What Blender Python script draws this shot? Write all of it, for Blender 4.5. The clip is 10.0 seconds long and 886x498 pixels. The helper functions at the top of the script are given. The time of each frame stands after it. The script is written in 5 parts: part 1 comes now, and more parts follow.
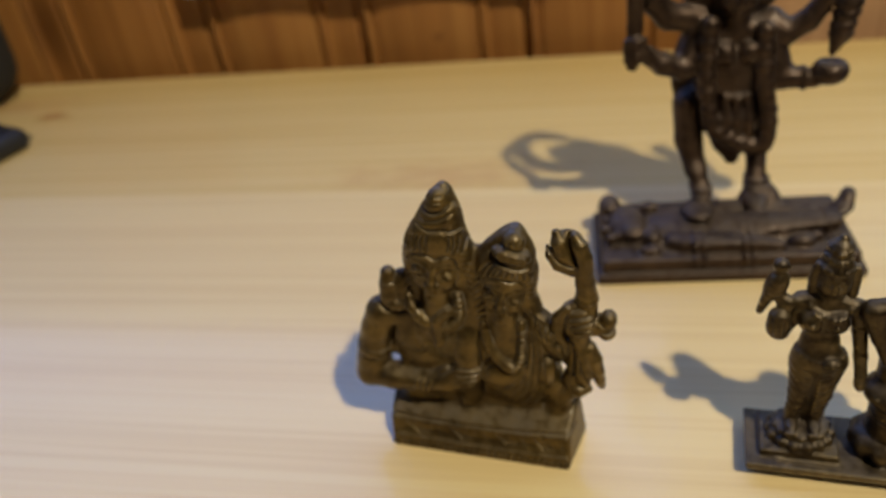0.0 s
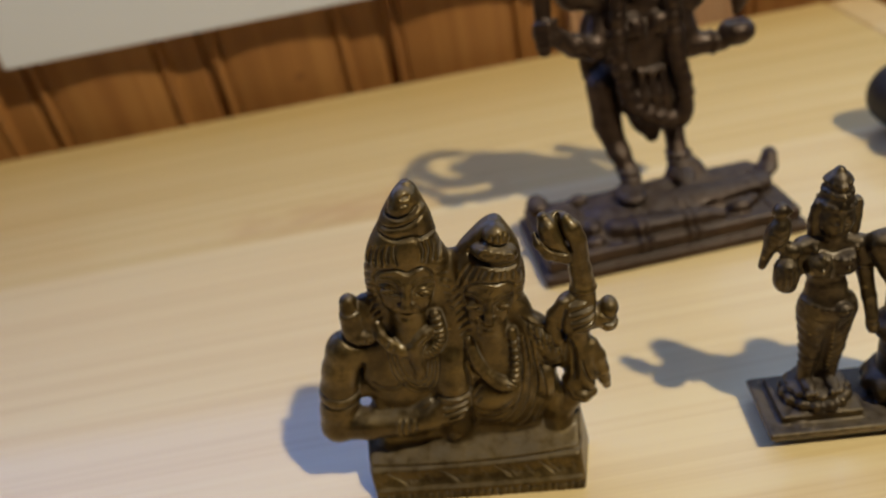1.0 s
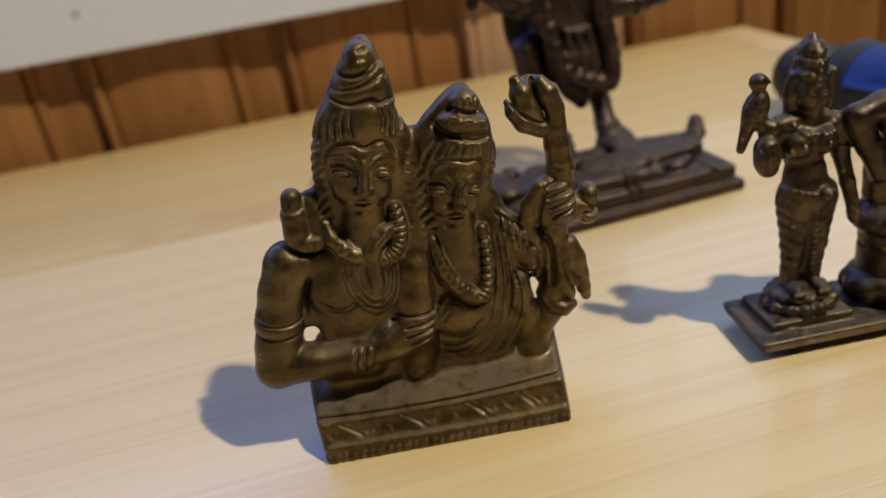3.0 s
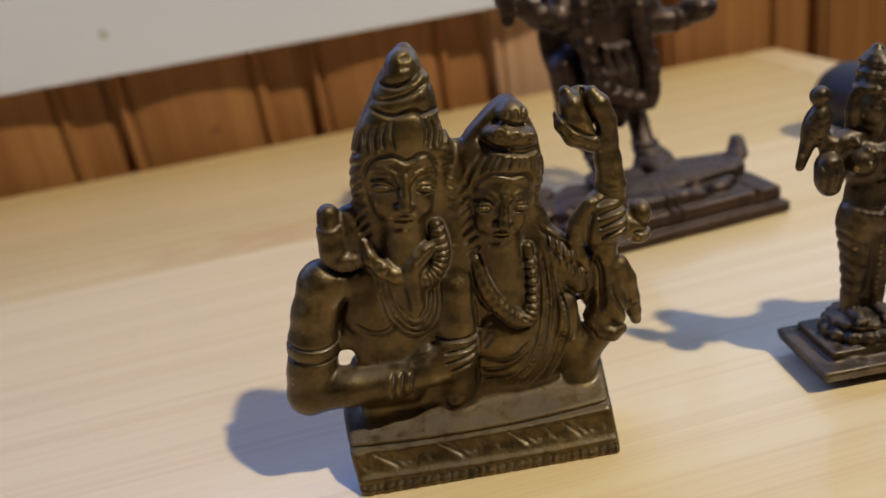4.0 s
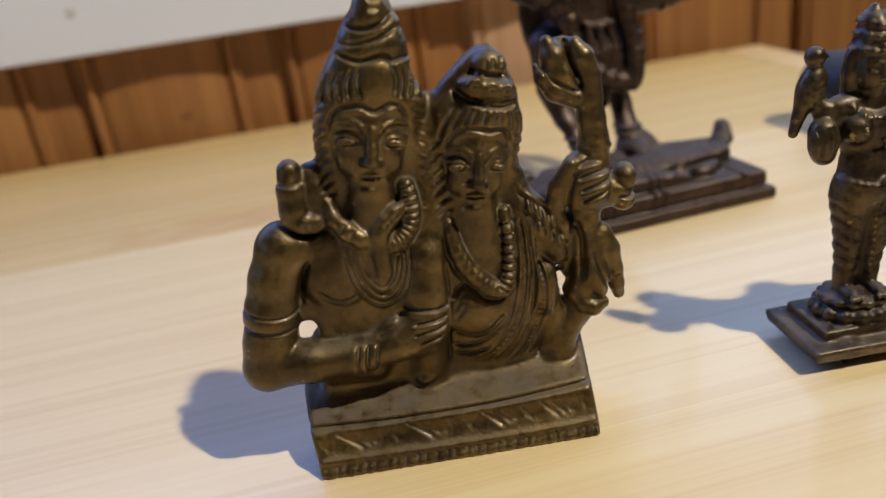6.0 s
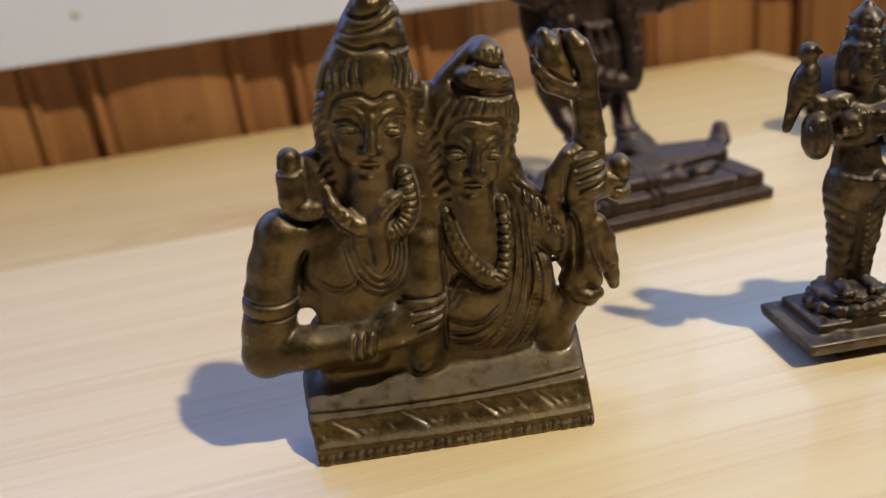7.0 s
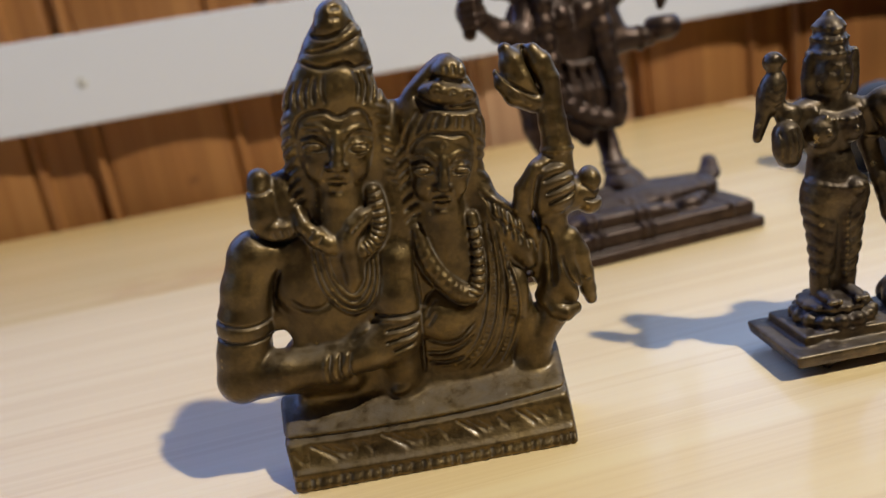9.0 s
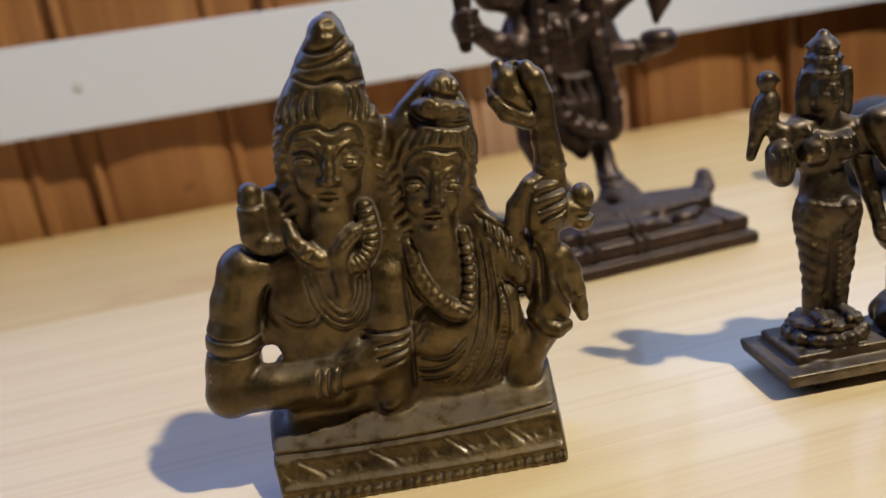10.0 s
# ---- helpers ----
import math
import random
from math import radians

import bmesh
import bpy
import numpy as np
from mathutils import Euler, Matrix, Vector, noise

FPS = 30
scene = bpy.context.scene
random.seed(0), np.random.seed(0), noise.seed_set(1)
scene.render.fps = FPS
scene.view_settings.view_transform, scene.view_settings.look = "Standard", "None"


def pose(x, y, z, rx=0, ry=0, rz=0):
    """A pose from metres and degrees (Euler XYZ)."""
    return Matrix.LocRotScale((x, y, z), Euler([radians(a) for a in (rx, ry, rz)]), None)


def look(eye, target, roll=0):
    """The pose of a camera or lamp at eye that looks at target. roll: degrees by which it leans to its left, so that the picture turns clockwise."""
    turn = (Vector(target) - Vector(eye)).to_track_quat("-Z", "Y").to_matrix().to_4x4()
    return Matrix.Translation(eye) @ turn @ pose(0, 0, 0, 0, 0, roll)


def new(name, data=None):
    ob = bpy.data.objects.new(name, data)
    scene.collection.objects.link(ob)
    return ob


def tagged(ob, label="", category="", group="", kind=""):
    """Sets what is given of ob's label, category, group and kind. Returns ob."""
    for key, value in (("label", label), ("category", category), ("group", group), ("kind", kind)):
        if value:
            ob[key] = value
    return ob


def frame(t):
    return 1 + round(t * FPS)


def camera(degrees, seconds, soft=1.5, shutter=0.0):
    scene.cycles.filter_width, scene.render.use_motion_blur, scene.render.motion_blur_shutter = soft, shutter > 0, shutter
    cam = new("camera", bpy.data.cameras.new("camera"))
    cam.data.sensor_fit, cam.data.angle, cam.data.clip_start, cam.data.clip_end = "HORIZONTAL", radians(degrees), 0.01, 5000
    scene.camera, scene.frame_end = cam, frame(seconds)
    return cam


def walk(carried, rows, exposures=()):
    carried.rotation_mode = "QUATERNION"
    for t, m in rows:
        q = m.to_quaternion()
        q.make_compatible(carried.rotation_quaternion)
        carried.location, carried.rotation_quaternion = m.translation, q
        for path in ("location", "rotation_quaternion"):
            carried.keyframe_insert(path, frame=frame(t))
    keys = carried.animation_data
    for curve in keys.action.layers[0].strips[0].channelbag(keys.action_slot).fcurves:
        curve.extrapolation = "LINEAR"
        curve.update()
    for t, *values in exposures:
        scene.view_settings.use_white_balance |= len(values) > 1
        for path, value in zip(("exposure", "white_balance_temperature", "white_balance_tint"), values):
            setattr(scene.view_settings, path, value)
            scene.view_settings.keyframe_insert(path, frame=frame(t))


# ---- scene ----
cam = camera(57.5, 10.0)
cam.data.dof.use_dof, cam.data.dof.focus_distance, cam.data.dof.aperture_fstop = True, 0.163, 12.0
PATH = [
    (0, (0.0545, 0.0703, 0.1931), (-0.1550, 0.8736, -0.3644), -8.60),
    (0.5, (0.0394, 0.0765, 0.1891), (-0.0674, 0.9052, -0.3603), -10.21),
    (1, (0.0202, 0.0872, 0.1705), (-0.0031, 0.9382, -0.3542), -11.57),
    (1.5, (0.0102, 0.0931, 0.1605), (0.0770, 0.9464, -0.3566), -12.46),
    (2, (-0.0072, 0.0911, 0.1504), (0.0930, 0.9552, -0.3428), -12.46),
    (2.2, (-0.0053, 0.0894, 0.1401), (0.1011, 0.9654, -0.3304), -10.20),
    (3.3, (-0.0074, 0.0898, 0.1159), (0.1483, 0.9840, -0.3039), -9.12),
    (3.5, (-0.0065, 0.0927, 0.1161), (0.1458, 0.9834, -0.3123), -9.17),
    (4, (-0.0110, 0.0983, 0.1131), (0.1275, 1.0082, -0.2778), -9.02),
    (4.5, (-0.0093, 0.1076, 0.0999), (0.1449, 1.0206, -0.2779), -8.09),
    (5, (-0.0106, 0.1074, 0.1024), (0.1538, 1.0183, -0.2760), -7.76),
    (5.5, (-0.0093, 0.1064, 0.1013), (0.1553, 1.0134, -0.2862), -7.78),
    (7, (-0.0097, 0.1020, 0.0975), (0.1557, 1.0149, -0.2757), -7.17),
    (7.5, (-0.0086, 0.0991, 0.0894), (0.1536, 1.0162, -0.2746), -7.44),
    (8, (-0.0083, 0.0983, 0.0870), (0.1539, 1.0250, -0.2521), -8.02),
    (8.5, (-0.0012, 0.0964, 0.0838), (0.1527, 1.0367, -0.2196), -9.02),
    (9, (-0.0032, 0.0970, 0.0866), (0.1578, 1.0407, -0.2022), -9.21),
    (9.5, (-0.0016, 0.0978, 0.0851), (0.1602, 1.0439, -0.1953), -8.53),
    (10, (-0.0017, 0.0979, 0.0881), (0.1646, 1.0426, -0.1943), -8.51),
]
walk(cam, [(t, look(eye, target, roll)) for t, eye, target, roll in PATH],
     exposures=[(0.0, 0.0, 8300, 4), (2.2, 0.07, 7300, 7), (3.3, 0.08, 7150, 10), (5.5, 0.35, 6750, 10), (10.0, 0.38, 6650, 10)])

# ---- light ----
world = bpy.data.worlds.new("world")
scene.world = world
world.use_nodes = True
WN = world.node_tree.nodes
sky = WN.new("ShaderNodeTexSky")
sky.sky_type, sky.sun_disc, sky.sun_elevation, sky.sun_rotation = "NISHITA", False, radians(25), radians(200)
world.node_tree.links.new(sky.outputs[0], WN["Background"].inputs[0])
WN["Background"].inputs[1].default_value = 0.10

LAMP_W = 88.0
lamp = new("room_lamp", bpy.data.lights.new("room_lamp", "SPOT"))
lamp.data.energy, lamp.data.color, lamp.data.shadow_soft_size = LAMP_W, (1.0, 0.97, 0.87), 0.026
lamp.data.spot_size, lamp.data.spot_blend = radians(76), 0.6
lamp.matrix_world = look((0.72, -0.38, 1.36), (0.05, 0.30, 0.0))
SKY_W = {"east": 6.0, "north": 9.5, "west": 1.0}


def daylight(name, m, w, h, watts, colour):
    """The light of the sky, in a window's opening."""
    ob = new(name, bpy.data.lights.new(name, "AREA"))
    ob.data.shape, ob.data.size, ob.data.size_y = "RECTANGLE", w, h
    ob.data.energy, ob.data.color = watts, colour
    ob.matrix_world = m
    return ob


# ---- materials ----
def material(name):
    m = bpy.data.materials.new(name)
    m.use_nodes = True
    nt = m.node_tree
    return m, nt, nt.nodes["Principled BSDF"]


def node(nt, kind, **inputs):
    n = nt.nodes.new("ShaderNode" + kind)
    for key, value in inputs.items():
        slot = n.inputs[int(key[1:])] if key[0] == "i" and key[1:].isdigit() else n.inputs[key.replace("_", " ")]
        if isinstance(value, bpy.types.NodeSocket):
            nt.links.new(value, slot)
        else:
            slot.default_value = value
    return n


def ramp(nt, fac, stops):
    n = nt.nodes.new("ShaderNodeValToRGB")
    nt.links.new(fac, n.inputs[0])
    els = n.color_ramp.elements
    while len(els) < len(stops):
        els.new(0.5)
    for e, (p, c) in zip(els, stops):
        e.position = p
        e.color = (*c, 1) if len(c) == 3 else (c[0], c[0], c[0], 1)
    return n.outputs[0]


def mix(nt, fac, a, b, how="MIX"):
    n = nt.nodes.new("ShaderNodeMix")
    n.data_type, n.blend_type = "RGBA", how
    for slot, value in ((n.inputs[0], fac), (n.inputs[6], a), (n.inputs[7], b)):
        if isinstance(value, bpy.types.NodeSocket):
            nt.links.new(value, slot)
        else:
            slot.default_value = value if not isinstance(value, tuple) else (*value, 1)
    return n.outputs[2]


def bump(nt, bsdf, height, strength, distance):
    n = node(nt, "Bump", Height=height, Strength=strength, Distance=distance)
    nt.links.new(n.outputs[0], bsdf.inputs["Normal"])


def coords(nt, scale, by_object=False):
    tc = nt.nodes.new("ShaderNodeTexCoord")
    p = tc.outputs["Object"]
    if by_object:
        info = nt.nodes.new("ShaderNodeObjectInfo")
        mul = node(nt, "VectorMath", i0=(37.0, 11.0, 53.0))
        mul.operation = "SCALE"
        nt.links.new(info.outputs["Random"], mul.inputs["Scale"])
        add = node(nt, "VectorMath", i0=p, i1=mul.outputs[0])
        p = add.outputs[0]
    return node(nt, "Mapping", Vector=p, Scale=scale).outputs[0]


def wood(name, pale, mid, dark, along, rough, knots=0.0, by_object=False, coat=0.0, contrast=1.0, spots=()):
    """Sawn softwood: growth rings drawn out along one axis, fibres, knots."""
    m, nt, b = material(name)
    st = {"x": (0.9, 9.0, 9.0), "z": (9.0, 9.0, 0.9)}[along]
    warp = node(nt, "TexNoise", Vector=coords(nt, st, by_object), Scale=1.0, Detail=3.0, Roughness=0.5)
    wide = node(nt, "TexNoise", Vector=coords(nt, tuple(3 * v for v in st), by_object), Scale=1.3, Detail=2.0, Distortion=0.6)
    lines = node(nt, "TexNoise", Vector=coords(nt, tuple(19 * v if v > 1 else 1.5 * v for v in st), by_object), Scale=1.0, Detail=4.0, Roughness=0.6, Distortion=0.25)
    fibre = node(nt, "TexNoise", Vector=coords(nt, tuple(90 * v if v > 1 else 12 * v for v in st), by_object), Scale=1.0, Detail=2.0)
    c1 = ramp(nt, lines.outputs[0], [(0.36, pale), (0.50, mid), (0.57, dark), (0.66, mid)])
    c2 = ramp(nt, wide.outputs[0], [(0.35, pale), (0.68, mid)])
    c = mix(nt, 0.50 * contrast, c2, c1)
    c = mix(nt, ramp(nt, warp.outputs[0], [(0.40, (0.0,)), (0.72, (0.55,))]), c, mid)
    c = mix(nt, 0.10, c, ramp(nt, fibre.outputs[0], [(0.3, dark), (0.7, pale)]))
    if knots:
        kst = {"x": (3.2, 7.0, 7.0), "z": (7.0, 7.0, 3.2)}[along]
        v = node(nt, "TexVoronoi", Vector=coords(nt, kst, by_object), Scale=1.0, Randomness=1.0)
        ring = ramp(nt, v.outputs["Distance"], [(0.0, (1.0,)), (knots, (0.85,)), (knots * 2.6, (0.0,))])
        c = mix(nt, ring, c, tuple(0.55 * v for v in dark))
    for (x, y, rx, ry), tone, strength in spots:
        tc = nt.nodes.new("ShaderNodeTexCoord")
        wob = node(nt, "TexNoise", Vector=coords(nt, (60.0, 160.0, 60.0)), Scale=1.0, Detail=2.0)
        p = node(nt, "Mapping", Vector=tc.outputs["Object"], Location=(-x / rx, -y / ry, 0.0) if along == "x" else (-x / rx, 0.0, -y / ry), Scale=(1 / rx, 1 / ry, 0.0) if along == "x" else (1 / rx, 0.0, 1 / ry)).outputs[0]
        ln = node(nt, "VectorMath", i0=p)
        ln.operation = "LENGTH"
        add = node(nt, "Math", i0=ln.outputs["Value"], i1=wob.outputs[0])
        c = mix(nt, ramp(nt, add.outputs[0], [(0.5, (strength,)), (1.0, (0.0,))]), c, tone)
    nt.links.new(c, b.inputs["Base Color"])
    r = ramp(nt, lines.outputs[0], [(0.3, (rough,)), (0.7, (rough + 0.10,))])
    nt.links.new(r, b.inputs["Roughness"])
    b.inputs["Coat Weight"].default_value = coat
    b.inputs["Coat Roughness"].default_value = 0.12
    bump(nt, b, lines.outputs[0], 0.12, 0.0006)
    return m


def bronze(name, patina, brass, dust, wear=1.0, rough=0.36, grime=(0.13, 0.098, 0.066), dusty=0.6, metal=0.72, coat=0.08):
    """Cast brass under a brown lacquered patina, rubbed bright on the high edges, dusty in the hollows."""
    m, nt, b = material(name)
    geo = nt.nodes.new("ShaderNodeNewGeometry")
    big = node(nt, "TexNoise", Vector=coords(nt, (90.0, 90.0, 90.0)), Scale=1.0, Detail=4.0, Roughness=0.6)
    fine = node(nt, "TexNoise", Vector=coords(nt, (900.0, 900.0, 900.0)), Scale=1.0, Detail=4.0, Roughness=0.65)
    mid = node(nt, "TexNoise", Vector=coords(nt, (300.0, 300.0, 300.0)), Scale=1.0, Detail=3.0, Roughness=0.6)
    c = mix(nt, ramp(nt, big.outputs[0], [(0.36, (0.0,)), (0.66, (0.85,))]), patina, tuple(0.66 * p + 0.34 * q for p, q in zip(patina, brass)))
    c = mix(nt, ramp(nt, mid.outputs[0], [(0.36, (0.50,)), (0.54, (0.0,))]), c, tuple(0.45 * p for p in patina))
    c = mix(nt, ramp(nt, fine.outputs[0], [(0.35, (0.30,)), (0.60, (0.0,))]), c, tuple(0.45 * p for p in patina))
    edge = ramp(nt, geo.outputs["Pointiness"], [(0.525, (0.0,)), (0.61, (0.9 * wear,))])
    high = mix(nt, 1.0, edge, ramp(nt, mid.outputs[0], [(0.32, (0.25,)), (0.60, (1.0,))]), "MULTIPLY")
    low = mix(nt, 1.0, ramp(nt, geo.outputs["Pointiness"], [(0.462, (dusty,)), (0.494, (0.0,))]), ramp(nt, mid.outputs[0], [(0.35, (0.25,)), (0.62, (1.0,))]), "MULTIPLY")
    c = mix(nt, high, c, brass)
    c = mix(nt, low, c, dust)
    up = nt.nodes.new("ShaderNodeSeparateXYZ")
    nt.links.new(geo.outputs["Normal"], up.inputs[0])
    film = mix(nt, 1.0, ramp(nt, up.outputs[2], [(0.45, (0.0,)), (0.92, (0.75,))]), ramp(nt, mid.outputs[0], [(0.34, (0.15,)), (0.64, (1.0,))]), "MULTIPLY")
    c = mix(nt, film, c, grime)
    nt.links.new(c, b.inputs["Base Color"])
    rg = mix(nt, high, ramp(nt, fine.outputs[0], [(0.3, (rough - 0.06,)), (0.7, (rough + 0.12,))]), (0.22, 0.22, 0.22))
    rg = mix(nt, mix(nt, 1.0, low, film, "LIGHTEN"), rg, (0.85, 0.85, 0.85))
    nt.links.new(rg, b.inputs["Roughness"])
    b.inputs["Coat Roughness"].default_value = 0.20
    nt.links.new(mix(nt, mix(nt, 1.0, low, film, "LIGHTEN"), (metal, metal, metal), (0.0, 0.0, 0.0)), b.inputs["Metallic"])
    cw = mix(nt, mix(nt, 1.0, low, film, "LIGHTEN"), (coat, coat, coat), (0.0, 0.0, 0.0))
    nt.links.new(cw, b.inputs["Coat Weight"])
    bump(nt, b, mix(nt, 0.4, fine.outputs[0], mid.outputs[0]), 0.60, 0.00034)
    return m


def plain(name, colour, rough, metal=0.0, grain=400.0, amount=0.15, relief=0.1):
    m, nt, b = material(name)
    n = node(nt, "TexNoise", Vector=coords(nt, (grain, grain, grain)), Scale=1.0, Detail=4.0)
    n2 = node(nt, "TexNoise", Vector=coords(nt, (grain / 25,) * 3), Scale=1.0, Detail=3.0)
    lo = tuple(v * (1 - amount) for v in colour)
    c = mix(nt, n2.outputs[0], mix(nt, n.outputs[0], lo, colour), mix(nt, n.outputs[0], colour, lo))
    nt.links.new(c, b.inputs["Base Color"])
    nt.links.new(ramp(nt, n.outputs[0], [(0.3, (rough * 0.9,)), (0.7, (min(1.0, rough * 1.1),))]), b.inputs["Roughness"])
    b.inputs["Metallic"].default_value = metal
    bump(nt, b, n.outputs[0], relief, 0.0004)
    return m


KNOT_X, KNOT_Z = 0.0525, 0.0110
TABLE_PINE = wood("varnished_pine", (0.75, 0.60, 0.335), (0.71, 0.53, 0.28), (0.58, 0.39, 0.18), "x", 0.42, coat=0.5, contrast=0.9, by_object=True)
AMBER_PINE = wood("varnished_amber_pine", (0.70, 0.53, 0.26), (0.65, 0.46, 0.20), (0.53, 0.35, 0.13), "x", 0.42, coat=0.5, contrast=0.8, by_object=True,
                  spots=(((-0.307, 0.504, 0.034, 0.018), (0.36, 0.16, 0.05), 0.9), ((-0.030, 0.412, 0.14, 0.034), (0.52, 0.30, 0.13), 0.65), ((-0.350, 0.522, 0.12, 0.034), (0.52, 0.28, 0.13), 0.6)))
EDGE_PINE = wood("end_strip_pine", (0.80, 0.62, 0.38), (0.72, 0.52, 0.28), (0.60, 0.40, 0.20), "x", 0.36, coat=0.3)
WALL_TONES = (0.37, 0.170, 0.052), (0.29, 0.116, 0.033), (0.165, 0.058, 0.015)
WALL_PINE = wood("aged_pine_boards", *WALL_TONES, "z", 0.42, knots=0.055, by_object=True, coat=0.1)
KNOT_PINE = wood("aged_pine_with_a_knot", *WALL_TONES, "z", 0.42, by_object=True, coat=0.1, spots=(((KNOT_X, KNOT_Z, 0.011, 0.010), (0.07, 0.022, 0.008), 0.9),))
PALE_PINE = wood("paler_pine_board", (0.52, 0.32, 0.19), (0.44, 0.25, 0.14), (0.30, 0.15, 0.08), "z", 0.42, by_object=True, coat=0.1)
FLOOR_WOOD = wood("brown_floor", (0.30, 0.17, 0.08), (0.24, 0.12, 0.05), (0.15, 0.07, 0.03), "x", 0.5)
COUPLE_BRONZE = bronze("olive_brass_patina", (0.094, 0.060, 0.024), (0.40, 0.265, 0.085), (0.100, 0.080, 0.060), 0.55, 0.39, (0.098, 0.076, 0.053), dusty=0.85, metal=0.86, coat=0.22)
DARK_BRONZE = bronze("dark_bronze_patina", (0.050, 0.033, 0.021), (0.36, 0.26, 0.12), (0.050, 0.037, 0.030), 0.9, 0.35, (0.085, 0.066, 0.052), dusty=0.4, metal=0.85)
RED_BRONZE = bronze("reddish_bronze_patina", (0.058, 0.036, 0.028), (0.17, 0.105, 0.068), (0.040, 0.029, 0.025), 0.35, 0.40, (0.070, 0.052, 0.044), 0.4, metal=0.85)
WHITE_PLASTIC = plain("white_plastic", (0.69, 0.71, 0.80), 0.42, amount=0.05)
GREY_PLASTIC = plain("grey_plastic", (0.50, 0.49, 0.47), 0.5, amount=0.08)
WHITE_PAINT = plain("white_paint", (0.75, 0.73, 0.70), 0.8, grain=60.0, amount=0.06)
BLACK_RUBBER = plain("black_rubber", (0.010, 0.010, 0.012), 0.55)
BLACK_CLOTH = plain("black_cloth", (0.016, 0.014, 0.013), 0.9, grain=1500.0, relief=0.5)
BLUE_PLASTIC = plain("blue_plastic", (0.012, 0.055, 0.33), 0.38)


# ---- building helpers ----
def part(name, bm, mat, parent=None, label="", smooth=False):
    """Links a bmesh as one mesh object, under a thing if given."""
    me = bpy.data.meshes.new(name)
    bm.to_mesh(me)
    bm.free()
    if smooth:
        me.polygons.foreach_set("use_smooth", [True] * len(me.polygons))
    me.materials.append(mat)
    ob = new(name, me)
    ob.parent = parent
    return tagged(ob, label)


def box(bm, lo, hi, bevel=0.0, segments=2):
    geom = bmesh.ops.create_cube(bm, size=1.0)["verts"]
    mid = [(a + b) / 2 for a, b in zip(lo, hi)]
    for v in geom:
        v.co = Vector([m + c * (b - a) for m, c, a, b in zip(mid, v.co, lo, hi)])
    if bevel:
        es = list({e for v in geom for e in v.link_edges})
        bmesh.ops.bevel(bm, geom=es, offset=bevel, segments=segments, affect="EDGES", profile=0.5)
    return bm


def boxed(lo, hi, bevel=0.0, segments=2):
    return box(bmesh.new(), lo, hi, bevel, segments)


def lathe(profile, steps=48, axis="z"):
    """A turned body from (radius, height) pairs."""
    bm = bmesh.new()
    rings = []
    for r, h in profile:
        ring = []
        for i in range(steps):
            a = 2 * math.pi * i / steps
            p = (r * math.cos(a), r * math.sin(a), h) if axis == "z" else (r * math.cos(a), h, r * math.sin(a))
            ring.append(bm.verts.new(p))
        rings.append(ring)
    for a, b in zip(rings, rings[1:]):
        for i in range(steps):
            bm.faces.new((a[i], a[(i + 1) % steps], b[(i + 1) % steps], b[i]))
    bm.faces.new(rings[0][::-1])
    bm.faces.new(rings[-1])
    bmesh.ops.recalc_face_normals(bm, faces=bm.faces)
    return bm


def spline(pts, n):
    """A smooth line through the points, as n + 1 points."""
    P = [np.array(p, float) for p in pts]
    P = [2 * P[0] - P[1]] + P + [2 * P[-1] - P[-2]]
    out = []
    for k in range(n + 1):
        t = k * (len(P) - 3) / n
        i = min(int(t), len(P) - 4)
        t -= i
        a, b, c, d = P[i:i + 4]
        out.append(tuple(0.5 * (2 * b + (c - a) * t + (2 * a - 5 * b + 4 * c - d) * t * t + (3 * b - a - 3 * c + d) * t ** 3)))
    return out


